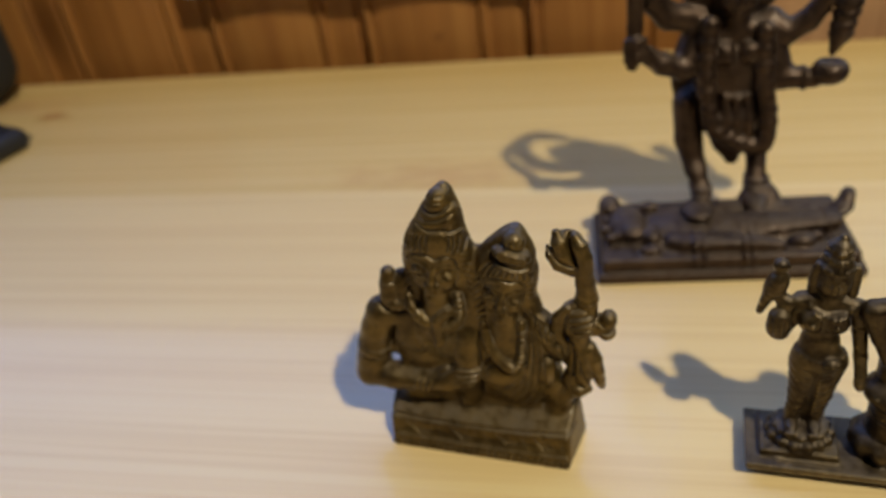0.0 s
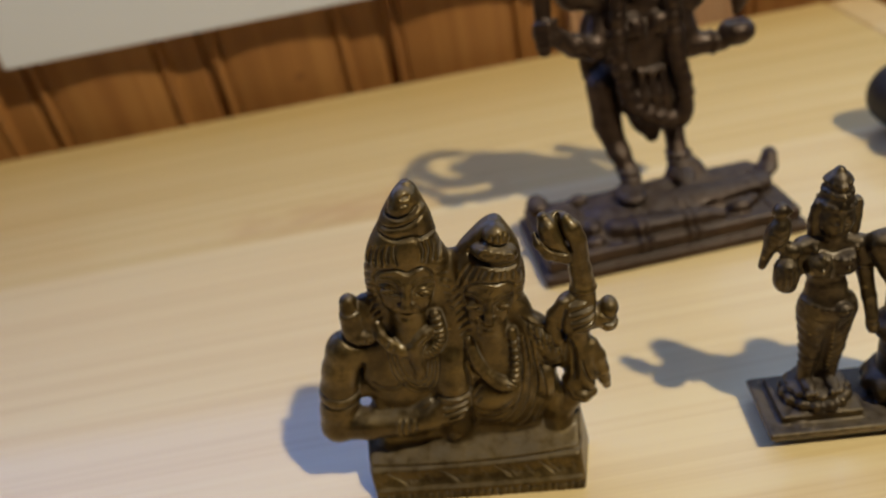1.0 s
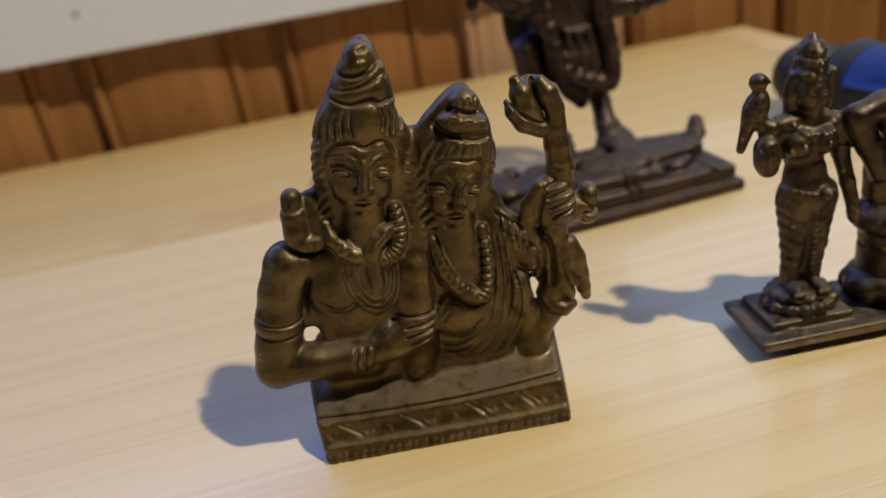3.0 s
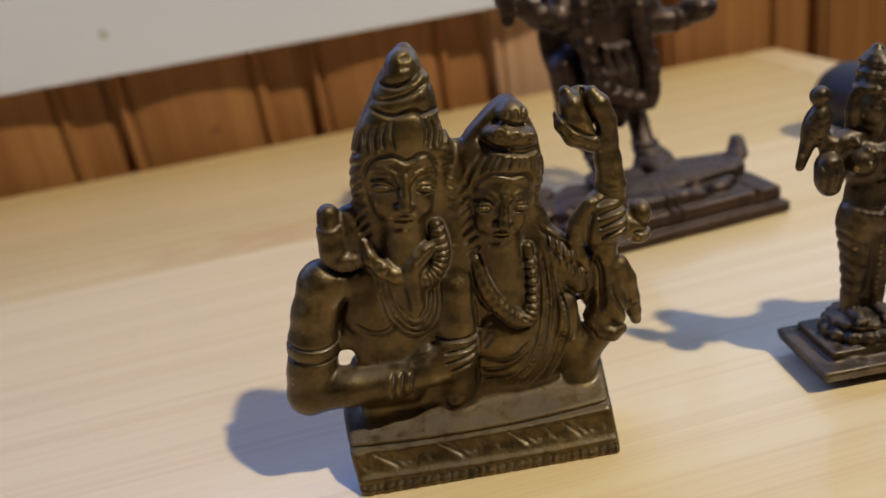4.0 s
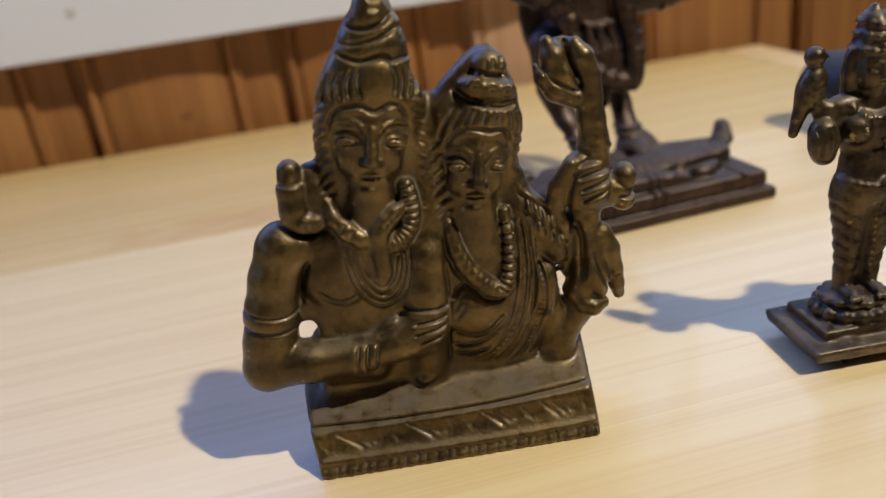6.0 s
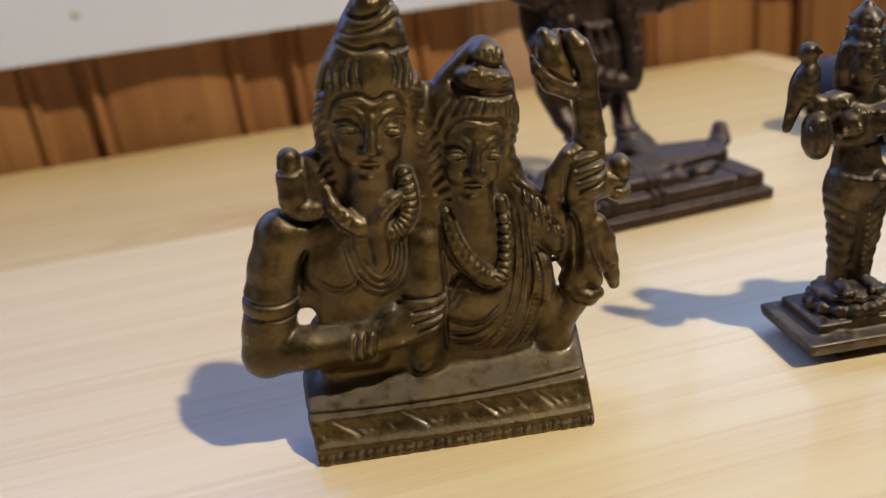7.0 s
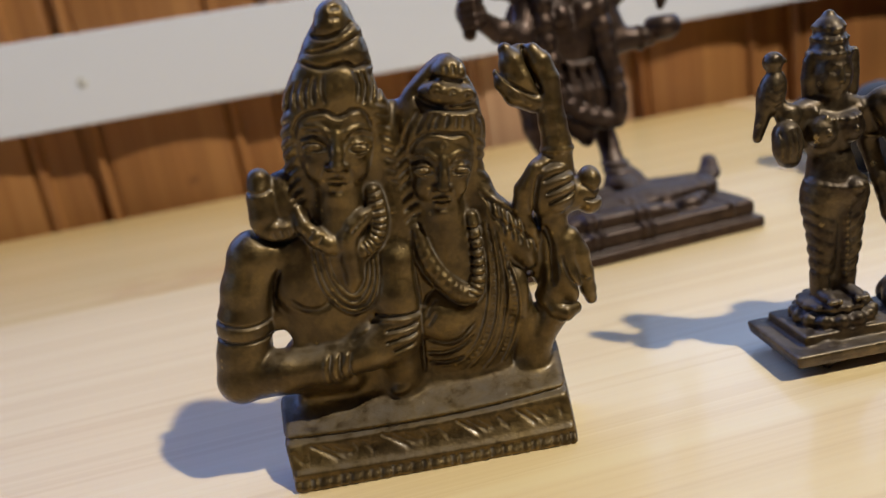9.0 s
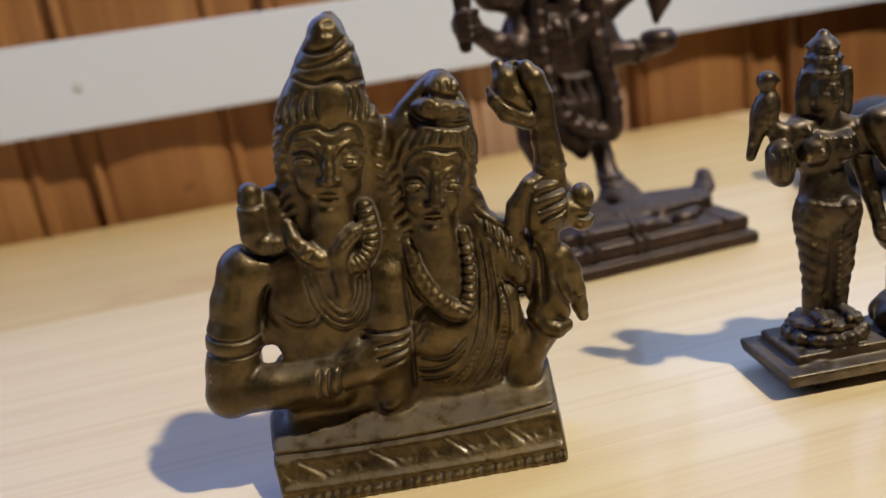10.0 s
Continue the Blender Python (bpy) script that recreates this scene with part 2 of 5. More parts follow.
class Clay:
    """Modelling clay in millimetres: soft unions and cuts of simple bodies in a field of distances, then one skin round them."""

    def __init__(self, lo, hi, step):
        self.lo, self.step = np.array(lo, float), step
        self.n = [int((b - a) / step) + 2 for a, b in zip(lo, hi)]
        self.axes = [(a + step * np.arange(n)).astype(np.float32) for a, n in zip(lo, self.n)]
        self.d = np.full(self.n, 9.0, np.float32)
        self.gain = 1.0

    def window(self, lo, hi):
        s = []
        for a, b, o, n in zip(lo, hi, self.lo, self.n):
            s.append(slice(max(0, int((a - o) / self.step) - 1), min(n, int((b - o) / self.step) + 3)))
        p = (self.axes[0][s[0]][:, None, None], self.axes[1][s[1]][None, :, None], self.axes[2][s[2]][None, None, :])
        return tuple(s), p

    def join(self, w, d, k):
        a = self.d[w]
        h = np.clip(0.5 + 0.5 * (a - d) / k, 0, 1)
        self.d[w] = a * (1 - h) + d * h - k * h * (1 - h)

    def carve(self, w, d, k):
        a = self.d[w]
        h = np.clip(0.5 - 0.5 * (a + d) / k, 0, 1)
        self.d[w] = a * (1 - h) - d * h + k * h * (1 - h)

    def egg(self, c, r, tilt=0.0, k=1.2, cut=False):
        """An ellipsoid; tilt: degrees clockwise as seen from the front."""
        R = max(r) + 2 * k + self.step
        w, (x, y, z) = self.window([v - R for v in c], [v + R for v in c])
        a = radians(tilt)
        X, Z = x - c[0], z - c[2]
        u, v, t = X * math.cos(a) - Z * math.sin(a), y - c[1], X * math.sin(a) + Z * math.cos(a)
        k0 = np.sqrt((u / r[0]) ** 2 + (v / r[1]) ** 2 + (t / r[2]) ** 2)
        k1 = np.sqrt((u / r[0] ** 2) ** 2 + (v / r[1] ** 2) ** 2 + (t / r[2] ** 2) ** 2) + 1e-6
        (self.carve if cut else self.join)(w, k0 * (k0 - 1) / k1, k)

    def loft(self, rows, k=1.0, power=2.0):
        """A body of oval sections; rows of height, middle x, half width, middle y and half depth, from the bottom up."""
        R = np.array(spline(rows, 8 * (len(rows) - 1)))
        w, (x, y, z) = self.window((min(r[1] - r[2] for r in rows) - 3, min(r[3] - r[4] for r in rows) - 3, rows[0][0] - 3), (max(r[1] + r[2] for r in rows) + 3, max(r[3] + r[4] for r in rows) + 3, rows[-1][0] + 3))
        cx, hw, cy, hd = [np.interp(z[0, 0], R[:, 0], R[:, i]).astype(np.float32) for i in (1, 2, 3, 4)]
        u, v = np.abs(x - cx) / hw, np.abs(y - cy) / hd
        k0 = (u ** power + v ** power) ** (1 / power) + 1e-4
        g = np.sqrt((u ** (power - 1) / hw) ** 2 + (v ** (power - 1) / hd) ** 2) * k0 ** (1 - power) + 1e-4
        d = np.maximum((k0 - 1) / g, -3.0)
        self.join(w, np.maximum(d, np.maximum(z - rows[-1][0], rows[0][0] - z)), k)

    def limb(self, pts, rs, k=1.2, cut=False, flat=1.0):
        """A tapered roll through points; flat: its depth against its width."""
        rs = [rs] * len(pts) if not isinstance(rs, (list, tuple)) else rs
        for p, q, r1, r2 in zip(pts, pts[1:], rs, rs[1:]):
            R = max(r1, r2) + 2 * k + self.step
            w, (x, y, z) = self.window([min(a, b) - R for a, b in zip(p, q)], [max(a, b) + R for a, b in zip(p, q)])
            d = [b - a for a, b in zip(p, q)]
            L = sum(v * v for v in d) + 1e-9
            t = np.clip(((x - p[0]) * d[0] + (y - p[1]) * d[1] + (z - p[2]) * d[2]) / L, 0, 1)
            e = np.sqrt((x - p[0] - t * d[0]) ** 2 + ((y - p[1] - t * d[1]) / flat) ** 2 + (z - p[2] - t * d[2]) ** 2) - (r1 + (r2 - r1) * t)
            (self.carve if cut else self.join)(w, e, k)

    def planes(self, lo, hi, faces, soft=0.8, k=0.8):
        """A body bounded by planes (normal, offset), with softened edges."""
        w, (x, y, z) = self.window([v - 2 for v in lo], [v + 2 for v in hi])
        d = None
        for (a, b, c), o in faces:
            s = math.sqrt(a * a + b * b + c * c)
            e = (a * x + b * y + c * z - o) / s + np.zeros(1, np.float32)
            if d is None:
                d = e
            else:
                h = np.clip(0.5 - 0.5 * (d - e) / soft, 0, 1)
                d = d * (1 - h) + e * h + soft * h * (1 - h)
        self.join(w, d, k)

    def slab(self, lo, hi, soft=0.8, k=0.8):
        f = []
        for i in range(3):
            n = [0, 0, 0]
            n[i] = 1
            f.append((tuple(n), hi[i]))
            n[i] = -1
            f.append((tuple(n), -lo[i]))
        self.planes(lo, hi, f, soft, k)

    def line(self, pts, width, depth, ymax=99.0, beads=0.0, ymin=-99.0, fade=0.0):
        """A groove (depth above 0) or ridge (below 0) drawn on the front along (x, z) points; beads: their pitch; fade: length of the tapered ends."""
        P = np.array(spline(pts, 6 * (len(pts) - 1)) if len(pts) > 2 else pts, float)
        R = 2.6 * width
        w, (x, y, z) = self.window((P[:, 0].min() - R, max(ymin, self.lo[1]), P[:, 1].min() - R), (P[:, 0].max() + R, min(ymax, self.axes[1][-1]), P[:, 1].max() + R))
        X, Z = x[:, 0, :], z[0, :, :] if z.ndim == 3 else z
        X, Z = np.broadcast_arrays(x[:, 0, :], z[:, 0, :])
        best, run, s0 = np.full(X.shape, 1e9), np.zeros(X.shape), 0.0
        for a, b in zip(P, P[1:]):
            d = b - a
            L = float(np.hypot(*d)) + 1e-9
            t = np.clip(((X - a[0]) * d[0] + (Z - a[1]) * d[1]) / L ** 2, 0, 1)
            e = (X - a[0] - t * d[0]) ** 2 + (Z - a[1] - t * d[1]) ** 2
            near = e < best
            best, run, s0 = np.where(near, e, best), np.where(near, s0 + t * L, run), s0 + L
        g = depth * (self.gain if depth > 0 else 1.0) * np.exp(-best / width ** 2)
        if beads:
            g = g * (0.74 + 0.26 * np.cos(2 * math.pi * run / beads))
        if fade:
            g = g * np.clip(np.minimum(run, s0 - run) / fade, 0.0, 1.0)
        self.d[w] += g[:, None, :].astype(np.float32)

    def skin(self, name, mat, m, scale=0.001, bend=None):
        """The surface as one smooth mesh object at the pose m."""
        d = self.d
        s = d < 0
        n = [v - 1 for v in d.shape]
        cnt = np.zeros(n, np.uint8)
        corners = [(i, j, k) for i in (0, 1) for j in (0, 1) for k in (0, 1)]
        for i, j, k in corners:
            cnt += s[i:i + n[0], j:j + n[1], k:k + n[2]]
        act = (cnt > 0) & (cnt < 8)
        idx = np.argwhere(act)
        val = np.stack([d[idx[:, 0] + i, idx[:, 1] + j, idx[:, 2] + k] for i, j, k in corners], 1)
        C = np.array(corners, float)
        pos, num = np.zeros((len(idx), 3)), np.zeros(len(idx))
        for a in range(8):
            for b in range(a + 1, 8):
                if abs(C[a] - C[b]).sum() == 1:
                    va, vb = val[:, a], val[:, b]
                    hit = (va < 0) != (vb < 0)
                    t = np.where(hit, va / np.where(hit, va - vb, 1), 0)
                    pos += hit[:, None] * (C[a] + t[:, None] * (C[b] - C[a]))
                    num += hit
        co = (idx + pos / num[:, None]) * self.step + self.lo
        if bend:
            co = bend(co)
        vid = np.full(n, -1, np.int32)
        vid[act] = np.arange(len(idx))
        quads = []
        for ax in range(3):
            o = [i for i in range(3) if i != ax]
            lo = [slice(0, n[i]) if i == ax else slice(1, n[i]) for i in range(3)]
            hi = list(lo)
            hi[ax] = slice(1, n[ax] + 1)
            sa, sb = s[tuple(lo)], s[tuple(hi)]
            e = np.argwhere(sa != sb)
            inside = sa[tuple(e.T)]
            for i in o:
                e[:, i] += 1
            u, v = np.zeros(3, int), np.zeros(3, int)
            u[o[0]], v[o[1]] = 1, 1
            q = np.stack([vid[tuple((e - f).T)] for f in (u + v, v, 0 * u, u)], 1)
            flip = inside if ax == 1 else ~inside
            q[flip] = q[flip][:, ::-1]
            quads.append(q)
        q = np.concatenate(quads)
        me = bpy.data.meshes.new(name)
        me.vertices.add(len(co))
        me.vertices.foreach_set("co", (co * scale).astype(np.float32).ravel())
        me.loops.add(4 * len(q))
        me.loops.foreach_set("vertex_index", q.astype(np.int32).ravel())
        me.polygons.add(len(q))
        me.polygons.foreach_set("loop_start", np.arange(0, 4 * len(q), 4, dtype=np.int32))
        me.polygons.foreach_set("use_smooth", np.ones(len(q), bool))
        me.update(calc_edges=True)
        me.validate()
        me.materials.append(mat)
        ob = new(name, me)
        ob.matrix_world = m
        return ob


# ---- the room ----
WALL_Y, BACK_Y, LEFT_X, RIGHT_X, FLOOR_Z, CEIL_Z = 0.577, -3.4, -2.4, 2.8, -0.74, 1.75


def structure(name, bm, mat, label, category="wall"):
    return tagged(part(name, bm, mat), label, category, kind="structure")


structure("floor", boxed((LEFT_X - 0.1, BACK_Y - 0.1, FLOOR_Z - 0.05), (RIGHT_X + 0.1, WALL_Y + 0.2, FLOOR_Z)), FLOOR_WOOD, "brown wooden floor under the table", "floor")
structure("ceiling", boxed((LEFT_X - 0.1, BACK_Y - 0.1, CEIL_Z), (RIGHT_X + 0.1, WALL_Y + 0.2, CEIL_Z + 0.05)), FLOOR_WOOD, "plain brown wooden ceiling", "ceiling")
structure("wall_south", boxed((LEFT_X - 0.1, BACK_Y - 0.1, FLOOR_Z), (RIGHT_X + 0.1, BACK_Y, CEIL_Z)), FLOOR_WOOD, "plain brown wooden wall opposite the boards")


def wall_with_windows(name, along, at, thick, span, holes, mat, label):
    """A wall in one plane with rectangular openings through it, in order along it."""
    bm = bmesh.new()

    def slab(u0, u1, w0, w1):
        if along == "x":
            box(bm, (u0, at, w0), (u1, at + thick, w1))
        else:
            box(bm, (at, u0, w0), (at + thick, u1, w1))

    start = span[0]
    for (u0, u1), (z0, z1) in holes:
        slab(start, u0, FLOOR_Z, CEIL_Z)
        slab(u0, u1, FLOOR_Z, z0)
        slab(u0, u1, z1, CEIL_Z)
        start = u1
    slab(start, span[1], FLOOR_Z, CEIL_Z)
    return structure(name, bm, mat, label)


WIN_NW, WIN_NE = ((-1.00, 0.11), (0.26, 1.05)), ((0.21, 1.50), (0.15, 1.25))
WIN_W = ((-0.9, 0.35), (0.35, 1.45))
wall_north = wall_with_windows("wall_north", "x", WALL_Y + 0.016, 0.16, (LEFT_X, RIGHT_X), (WIN_NW, WIN_NE), WHITE_PAINT, "wall clad with aged pine boards behind the table")
wall_with_windows("wall_west", "y", LEFT_X - 0.1, 0.1, (BACK_Y, WALL_Y + 0.17), (WIN_W,), FLOOR_WOOD, "brown wooden side wall with a window")
structure("wall_east", boxed((RIGHT_X, BACK_Y, FLOOR_Z), (RIGHT_X + 0.1, WALL_Y + 0.17, CEIL_Z)), FLOOR_WOOD, "brown side wall beyond the table")
for name, ((u0, u1), (z0, z1)), watts, tint in (("window_light_northwest", WIN_NW, SKY_W["north"], (0.15, 0.30, 1.0)), ("window_light_northeast", WIN_NE, SKY_W["east"], (0.42, 0.58, 1.0))):
    daylight(name, look(((u0 + u1) / 2, WALL_Y + 0.10, (z0 + z1) / 2), ((u0 + u1) / 2, 0, (z0 + z1) / 2)), u1 - u0, z1 - z0, watts, tint)
(u0, u1), (z0, z1) = WIN_W
daylight("window_light_west", look((LEFT_X - 0.05, (u0 + u1) / 2, (z0 + z1) / 2), (0, (u0 + u1) / 2, (z0 + z1) / 2)), u1 - u0, z1 - z0, SKY_W["west"], (0.15, 0.30, 1.0))

# Pine cladding: boards with a bead and a sunk tongue, side by side.
PITCH, FIRST = 0.1097, -0.0010
PROFILE = [(0.0000, 0.0100), (0.0014, 0.0100), (0.0022, 0.0036), (0.0040, 0.0014), (0.0068, 0.0022), (0.0078, 0.0056), (0.0092, 0.0060),
           (0.0105, 0.0036), (0.0250, 0.0012), (0.0450, 0.0), (0.0650, 0.0012), (0.0765, 0.0034), (0.0780, 0.0060), (0.0792, 0.0056),
           (0.0804, 0.0026), (0.0826, 0.0020), (0.0846, 0.0030), (0.0858, 0.0064), (0.0872, 0.0066), (0.1030, 0.0064), (0.1052, 0.0072), (0.1063, 0.0100), (PITCH, 0.0100)]


def board_mesh(z0, z1, mat=WALL_PINE):
    bm = bmesh.new()
    front = [[bm.verts.new((x, y, z)) for x, y in PROFILE] for z in (z0, z1)]
    back = [[bm.verts.new((x, 0.0155, z)) for x in (0.0, PITCH)] for z in (z0, z1)]
    for i in range(len(PROFILE) - 1):
        bm.faces.new((front[0][i], front[0][i + 1], front[1][i + 1], front[1][i]))
    bm.faces.new((back[0][1], back[0][0], back[1][0], back[1][1]))
    bm.faces.new((front[0][0], front[1][0], back[1][0], back[0][0]))
    bm.faces.new((front[0][-1], back[0][1], back[1][1], front[1][-1]))
    bm.faces.new((*front[0][::-1], *back[0]))
    bm.faces.new((*front[1], *back[1][::-1]))
    bmesh.ops.recalc_face_normals(bm, faces=bm.faces)
    me = bpy.data.meshes.new("board")
    bm.to_mesh(me)
    bm.free()
    me.materials.append(mat)
    return me


full = board_mesh(FLOOR_Z, CEIL_Z)
under = {hole: board_mesh(FLOOR_Z, hole[1][0] - 0.02) for hole in (WIN_NW, WIN_NE)}
pale = board_mesh(FLOOR_Z, WIN_NE[1][0] - 0.02, PALE_PINE)
knotty = board_mesh(FLOOR_Z, WIN_NW[1][0] - 0.02, KNOT_PINE)
for i in range(-24, 28):
    x = FIRST + i * PITCH
    if x < LEFT_X or x + PITCH > RIGHT_X:
        continue
    hole = next((h for h in under if x + PITCH > h[0][0] and x < h[0][1]), None)
    ob = new("board", pale if i == 1 else knotty if i == -1 else under[hole] if hole else full)
    ob.location = (x, WALL_Y, 0)
    ob.parent = wall_north

# ---- the table ----
TX0, TX1, TY0, TY1 = -1.15, 0.288, -0.32, 0.5605
table = tagged(new("table"), "pale varnished pine table top against the boarded wall", "table")
STRIP = 0.026
top = part("tabletop", boxed((TX0, TY0, -0.028), (TX1 - STRIP, TY1, -0.006), 0.0015), TABLE_PINE, table)
edges = [TY0, -0.215, -0.105, 0.0, 0.095, 0.192, 0.296, 0.398, TY1]
for k, (y0, y1) in enumerate(zip(edges, edges[1:])):
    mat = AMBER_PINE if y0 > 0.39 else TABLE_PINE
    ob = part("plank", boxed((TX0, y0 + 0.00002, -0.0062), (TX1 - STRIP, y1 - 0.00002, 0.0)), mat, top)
part("end_strip", boxed((TX1 - STRIP + 0.0008, TY0, -0.028), (TX1, TY1, 0.0004), 0.0030, 3), EDGE_PINE, table, "paler rounded end strip of pine")
for x in (TX0 + 0.08, TX1 - 0.10):
    for y in (TY0 + 0.08, TY1 - 0.08):
        part("leg", boxed((x - 0.03, y - 0.03, FLOOR_Z), (x + 0.03, y + 0.03, -0.028), 0.004), TABLE_PINE, table)
for y in (TY0 + 0.09, TY1 - 0.09):
    part("apron", boxed((TX0 + 0.11, y - 0.011, -0.12), (TX1 - 0.13, y + 0.011, -0.0282), 0.002), TABLE_PINE, table)

# White trunking on the wall, a little above the table.
trunk = tagged(new("cable_trunking"), "white plastic cable trunking on the pine boards", "cable trunking")
TRX0, TRX1, TRZ0, TRZ1, TRY = -0.2230, 1.60, 0.0536, 0.1006, WALL_Y - 0.0140
part("channel", boxed((TRX0 + 0.0015, TRY + 0.0016, TRZ0 + 0.001), (TRX1, WALL_Y + 0.0040, TRZ1 - 0.001), 0.0006), WHITE_PLASTIC, trunk)
part("cover", boxed((TRX0, TRY, TRZ0), (TRX1, TRY + 0.0015, TRZ1), 0.0007), WHITE_PLASTIC, trunk)
screw = part("screw_cap", lathe([(0.0, -0.0004), (0.0020, -0.0004), (0.0027, -0.0001), (0.0029, 0.0006), (0.0, 0.0006)], 32, "y"), GREY_PLASTIC, trunk, "small greyer screw cap", smooth=True)
screw.location = (-0.1006, TRY, 0.0755)


# ---- the statuettes ----
def face(c, x, y, z, w, tilt, size=1.0):
    """Brow, eyes, nose and lips on a head that bows its chin; the eyes lie w apart at the height z."""
    a, k, top = radians(tilt), w / 7.4, y + 7

    def at(u, v):
        return x + size * (u * math.cos(a) + v * math.sin(a)), z + size * (-u * math.sin(a) + v * math.cos(a))

    def deep(v):
        return y - (0.27 if v < 0 else 0.10) * size * v

    def blob(u, v, dy, r, soft, cut=False, turn=0.0):
        px, pz = at(u, v)
        c.egg((px, deep(v) + size * dy, pz), tuple(size * q for q in r), tilt + turn, soft * size, cut=cut)

    def mark(pts, width, depth, fade=0.7):
        c.line([at(u, v) for u, v in pts], width * size, depth * size, top, fade=fade * size)

    for s in (-1, 1):
        e = s * 3.8 * k
        blob(e, 0.15, -0.1, (2.9 * k, 1.6, 1.8), 0.7, True, s * 6)
        blob(e, -0.05, 1.60, (2.0 * k, 0.95, 0.95), 0.3, False, s * 6)
        mark([(e - s * 2.4 * k, -0.6), (e - s * 1.0 * k, 0.75), (e + s * 0.8 * k, 0.95), (e + s * 2.8 * k, 0.30)], 0.30, -0.30)
        mark([(e - s * 2.0 * k, -0.45), (e - s * 0.8 * k, 0.35), (e + s * 0.8 * k, 0.50), (e + s * 2.4 * k, 0.10)], 0.22, 0.30)
        mark([(e - s * 2.3 * k, -0.8), (e - s * 0.8 * k, -1.25), (e + s * 1.0 * k, -1.05), (e + s * 2.6 * k, -0.05)], 0.28, -0.34)
        mark([(e - s * 2.0 * k, -0.5), (e - s * 0.6 * k, -0.85), (e + s * 1.0 * k, -0.70), (e + s * 2.3 * k, -0.05)], 0.22, 0.24)
        blob(e + s * 0.1, -0.1, 0.35, (0.50, 0.5, 0.50), 0.2, True)
        mark([(e - s * 2.2 * k, 1.2), (e - s * 0.8 * k, 1.95), (e + s * 0.9 * k, 2.0), (e + s * 2.8 * k, 1.2)], 0.30, 0.34)
        mark([(s * 1.0 * k, 2.0), (s * 2.2 * k, 3.1), (s * 4.0 * k, 3.7), (s * 6.5 * k, 3.0)], 0.42, -0.42, 1.0)
        mark([(s * 1.4 * k, 1.5), (s * 2.6 * k, 2.45), (s * 4.2 * k, 2.95), (s * 6.3 * k, 2.3)], 0.34, 0.30, 1.0)
        blob(s * 1.35, -3.75, -0.05, (0.85, 1.0, 0.70), 0.5)
        blob(s * 3.5 * k, -3.7, 2.2, (2.0, 1.5, 2.3), 2.0)
        mark([(s * 1.9, -3.4), (s * 2.7, -4.8), (s * 2.9, -6.2)], 0.40, 0.24, 1.0)
    p, q, r = at(0, 2.2), at(0, -1.0), at(0, -3.1)
    c.limb([(p[0], deep(2.2) + 0.55 * size, p[1]), (q[0], deep(-1.0) - 0.45 * size, q[1]), (r[0], deep(-3.1) - 1.15 * size, r[1])], [0.78 * size, 1.0 * size, 1.25 * size], 0.8 * size)
    blob(0, -3.45, -1.35, (1.45, 1.3, 1.0), 0.4)
    mark([(-0.55, -4.9), (0.0, -5.2), (0.55, -4.9)], 0.40, 0.22, 0.4)
    for pts, dy, rad in (([(-1.6, -6.50), (-0.6, -6.25), (0.0, -6.35), (0.6, -6.25), (1.6, -6.50)], 0.32, 0.52), ([(-1.0, -7.22), (0.0, -7.34), (1.0, -7.22)], 0.42, 0.56)):
        c.limb([(*at(u, v)[:1], deep(v) + dy * size, at(u, v)[1]) for u, v in pts], rad * size, 0.4 * size)
    mark([(-2.2, -6.70), (0, -6.86), (2.2, -6.70)], 0.24, 0.34, 0.6)
    mark([(-1.4, -8.35), (0, -8.55), (1.4, -8.35)], 0.40, 0.28, 0.6)
    blob(0, -9.5, 0.75, (1.9, 1.4, 1.1), 1.4)


def offset(pts, dx, dz):
    return [(x + dx, z + dz) for x, z in pts]


def rib(c, pts, n, half, width, depth, ymax):
    """Short grooves across a rope that runs along (x, z) points."""
    run = spline(pts, 2 * n)
    for a, b in zip(run[::2], run[1::2]):
        t = Vector((b[0] - a[0], b[1] - a[1])).normalized()
        c.line([(a[0] - half * t.y, a[1] + half * t.x), (a[0] + half * t.y, a[1] - half * t.x)], width, depth, ymax, fade=0.5)


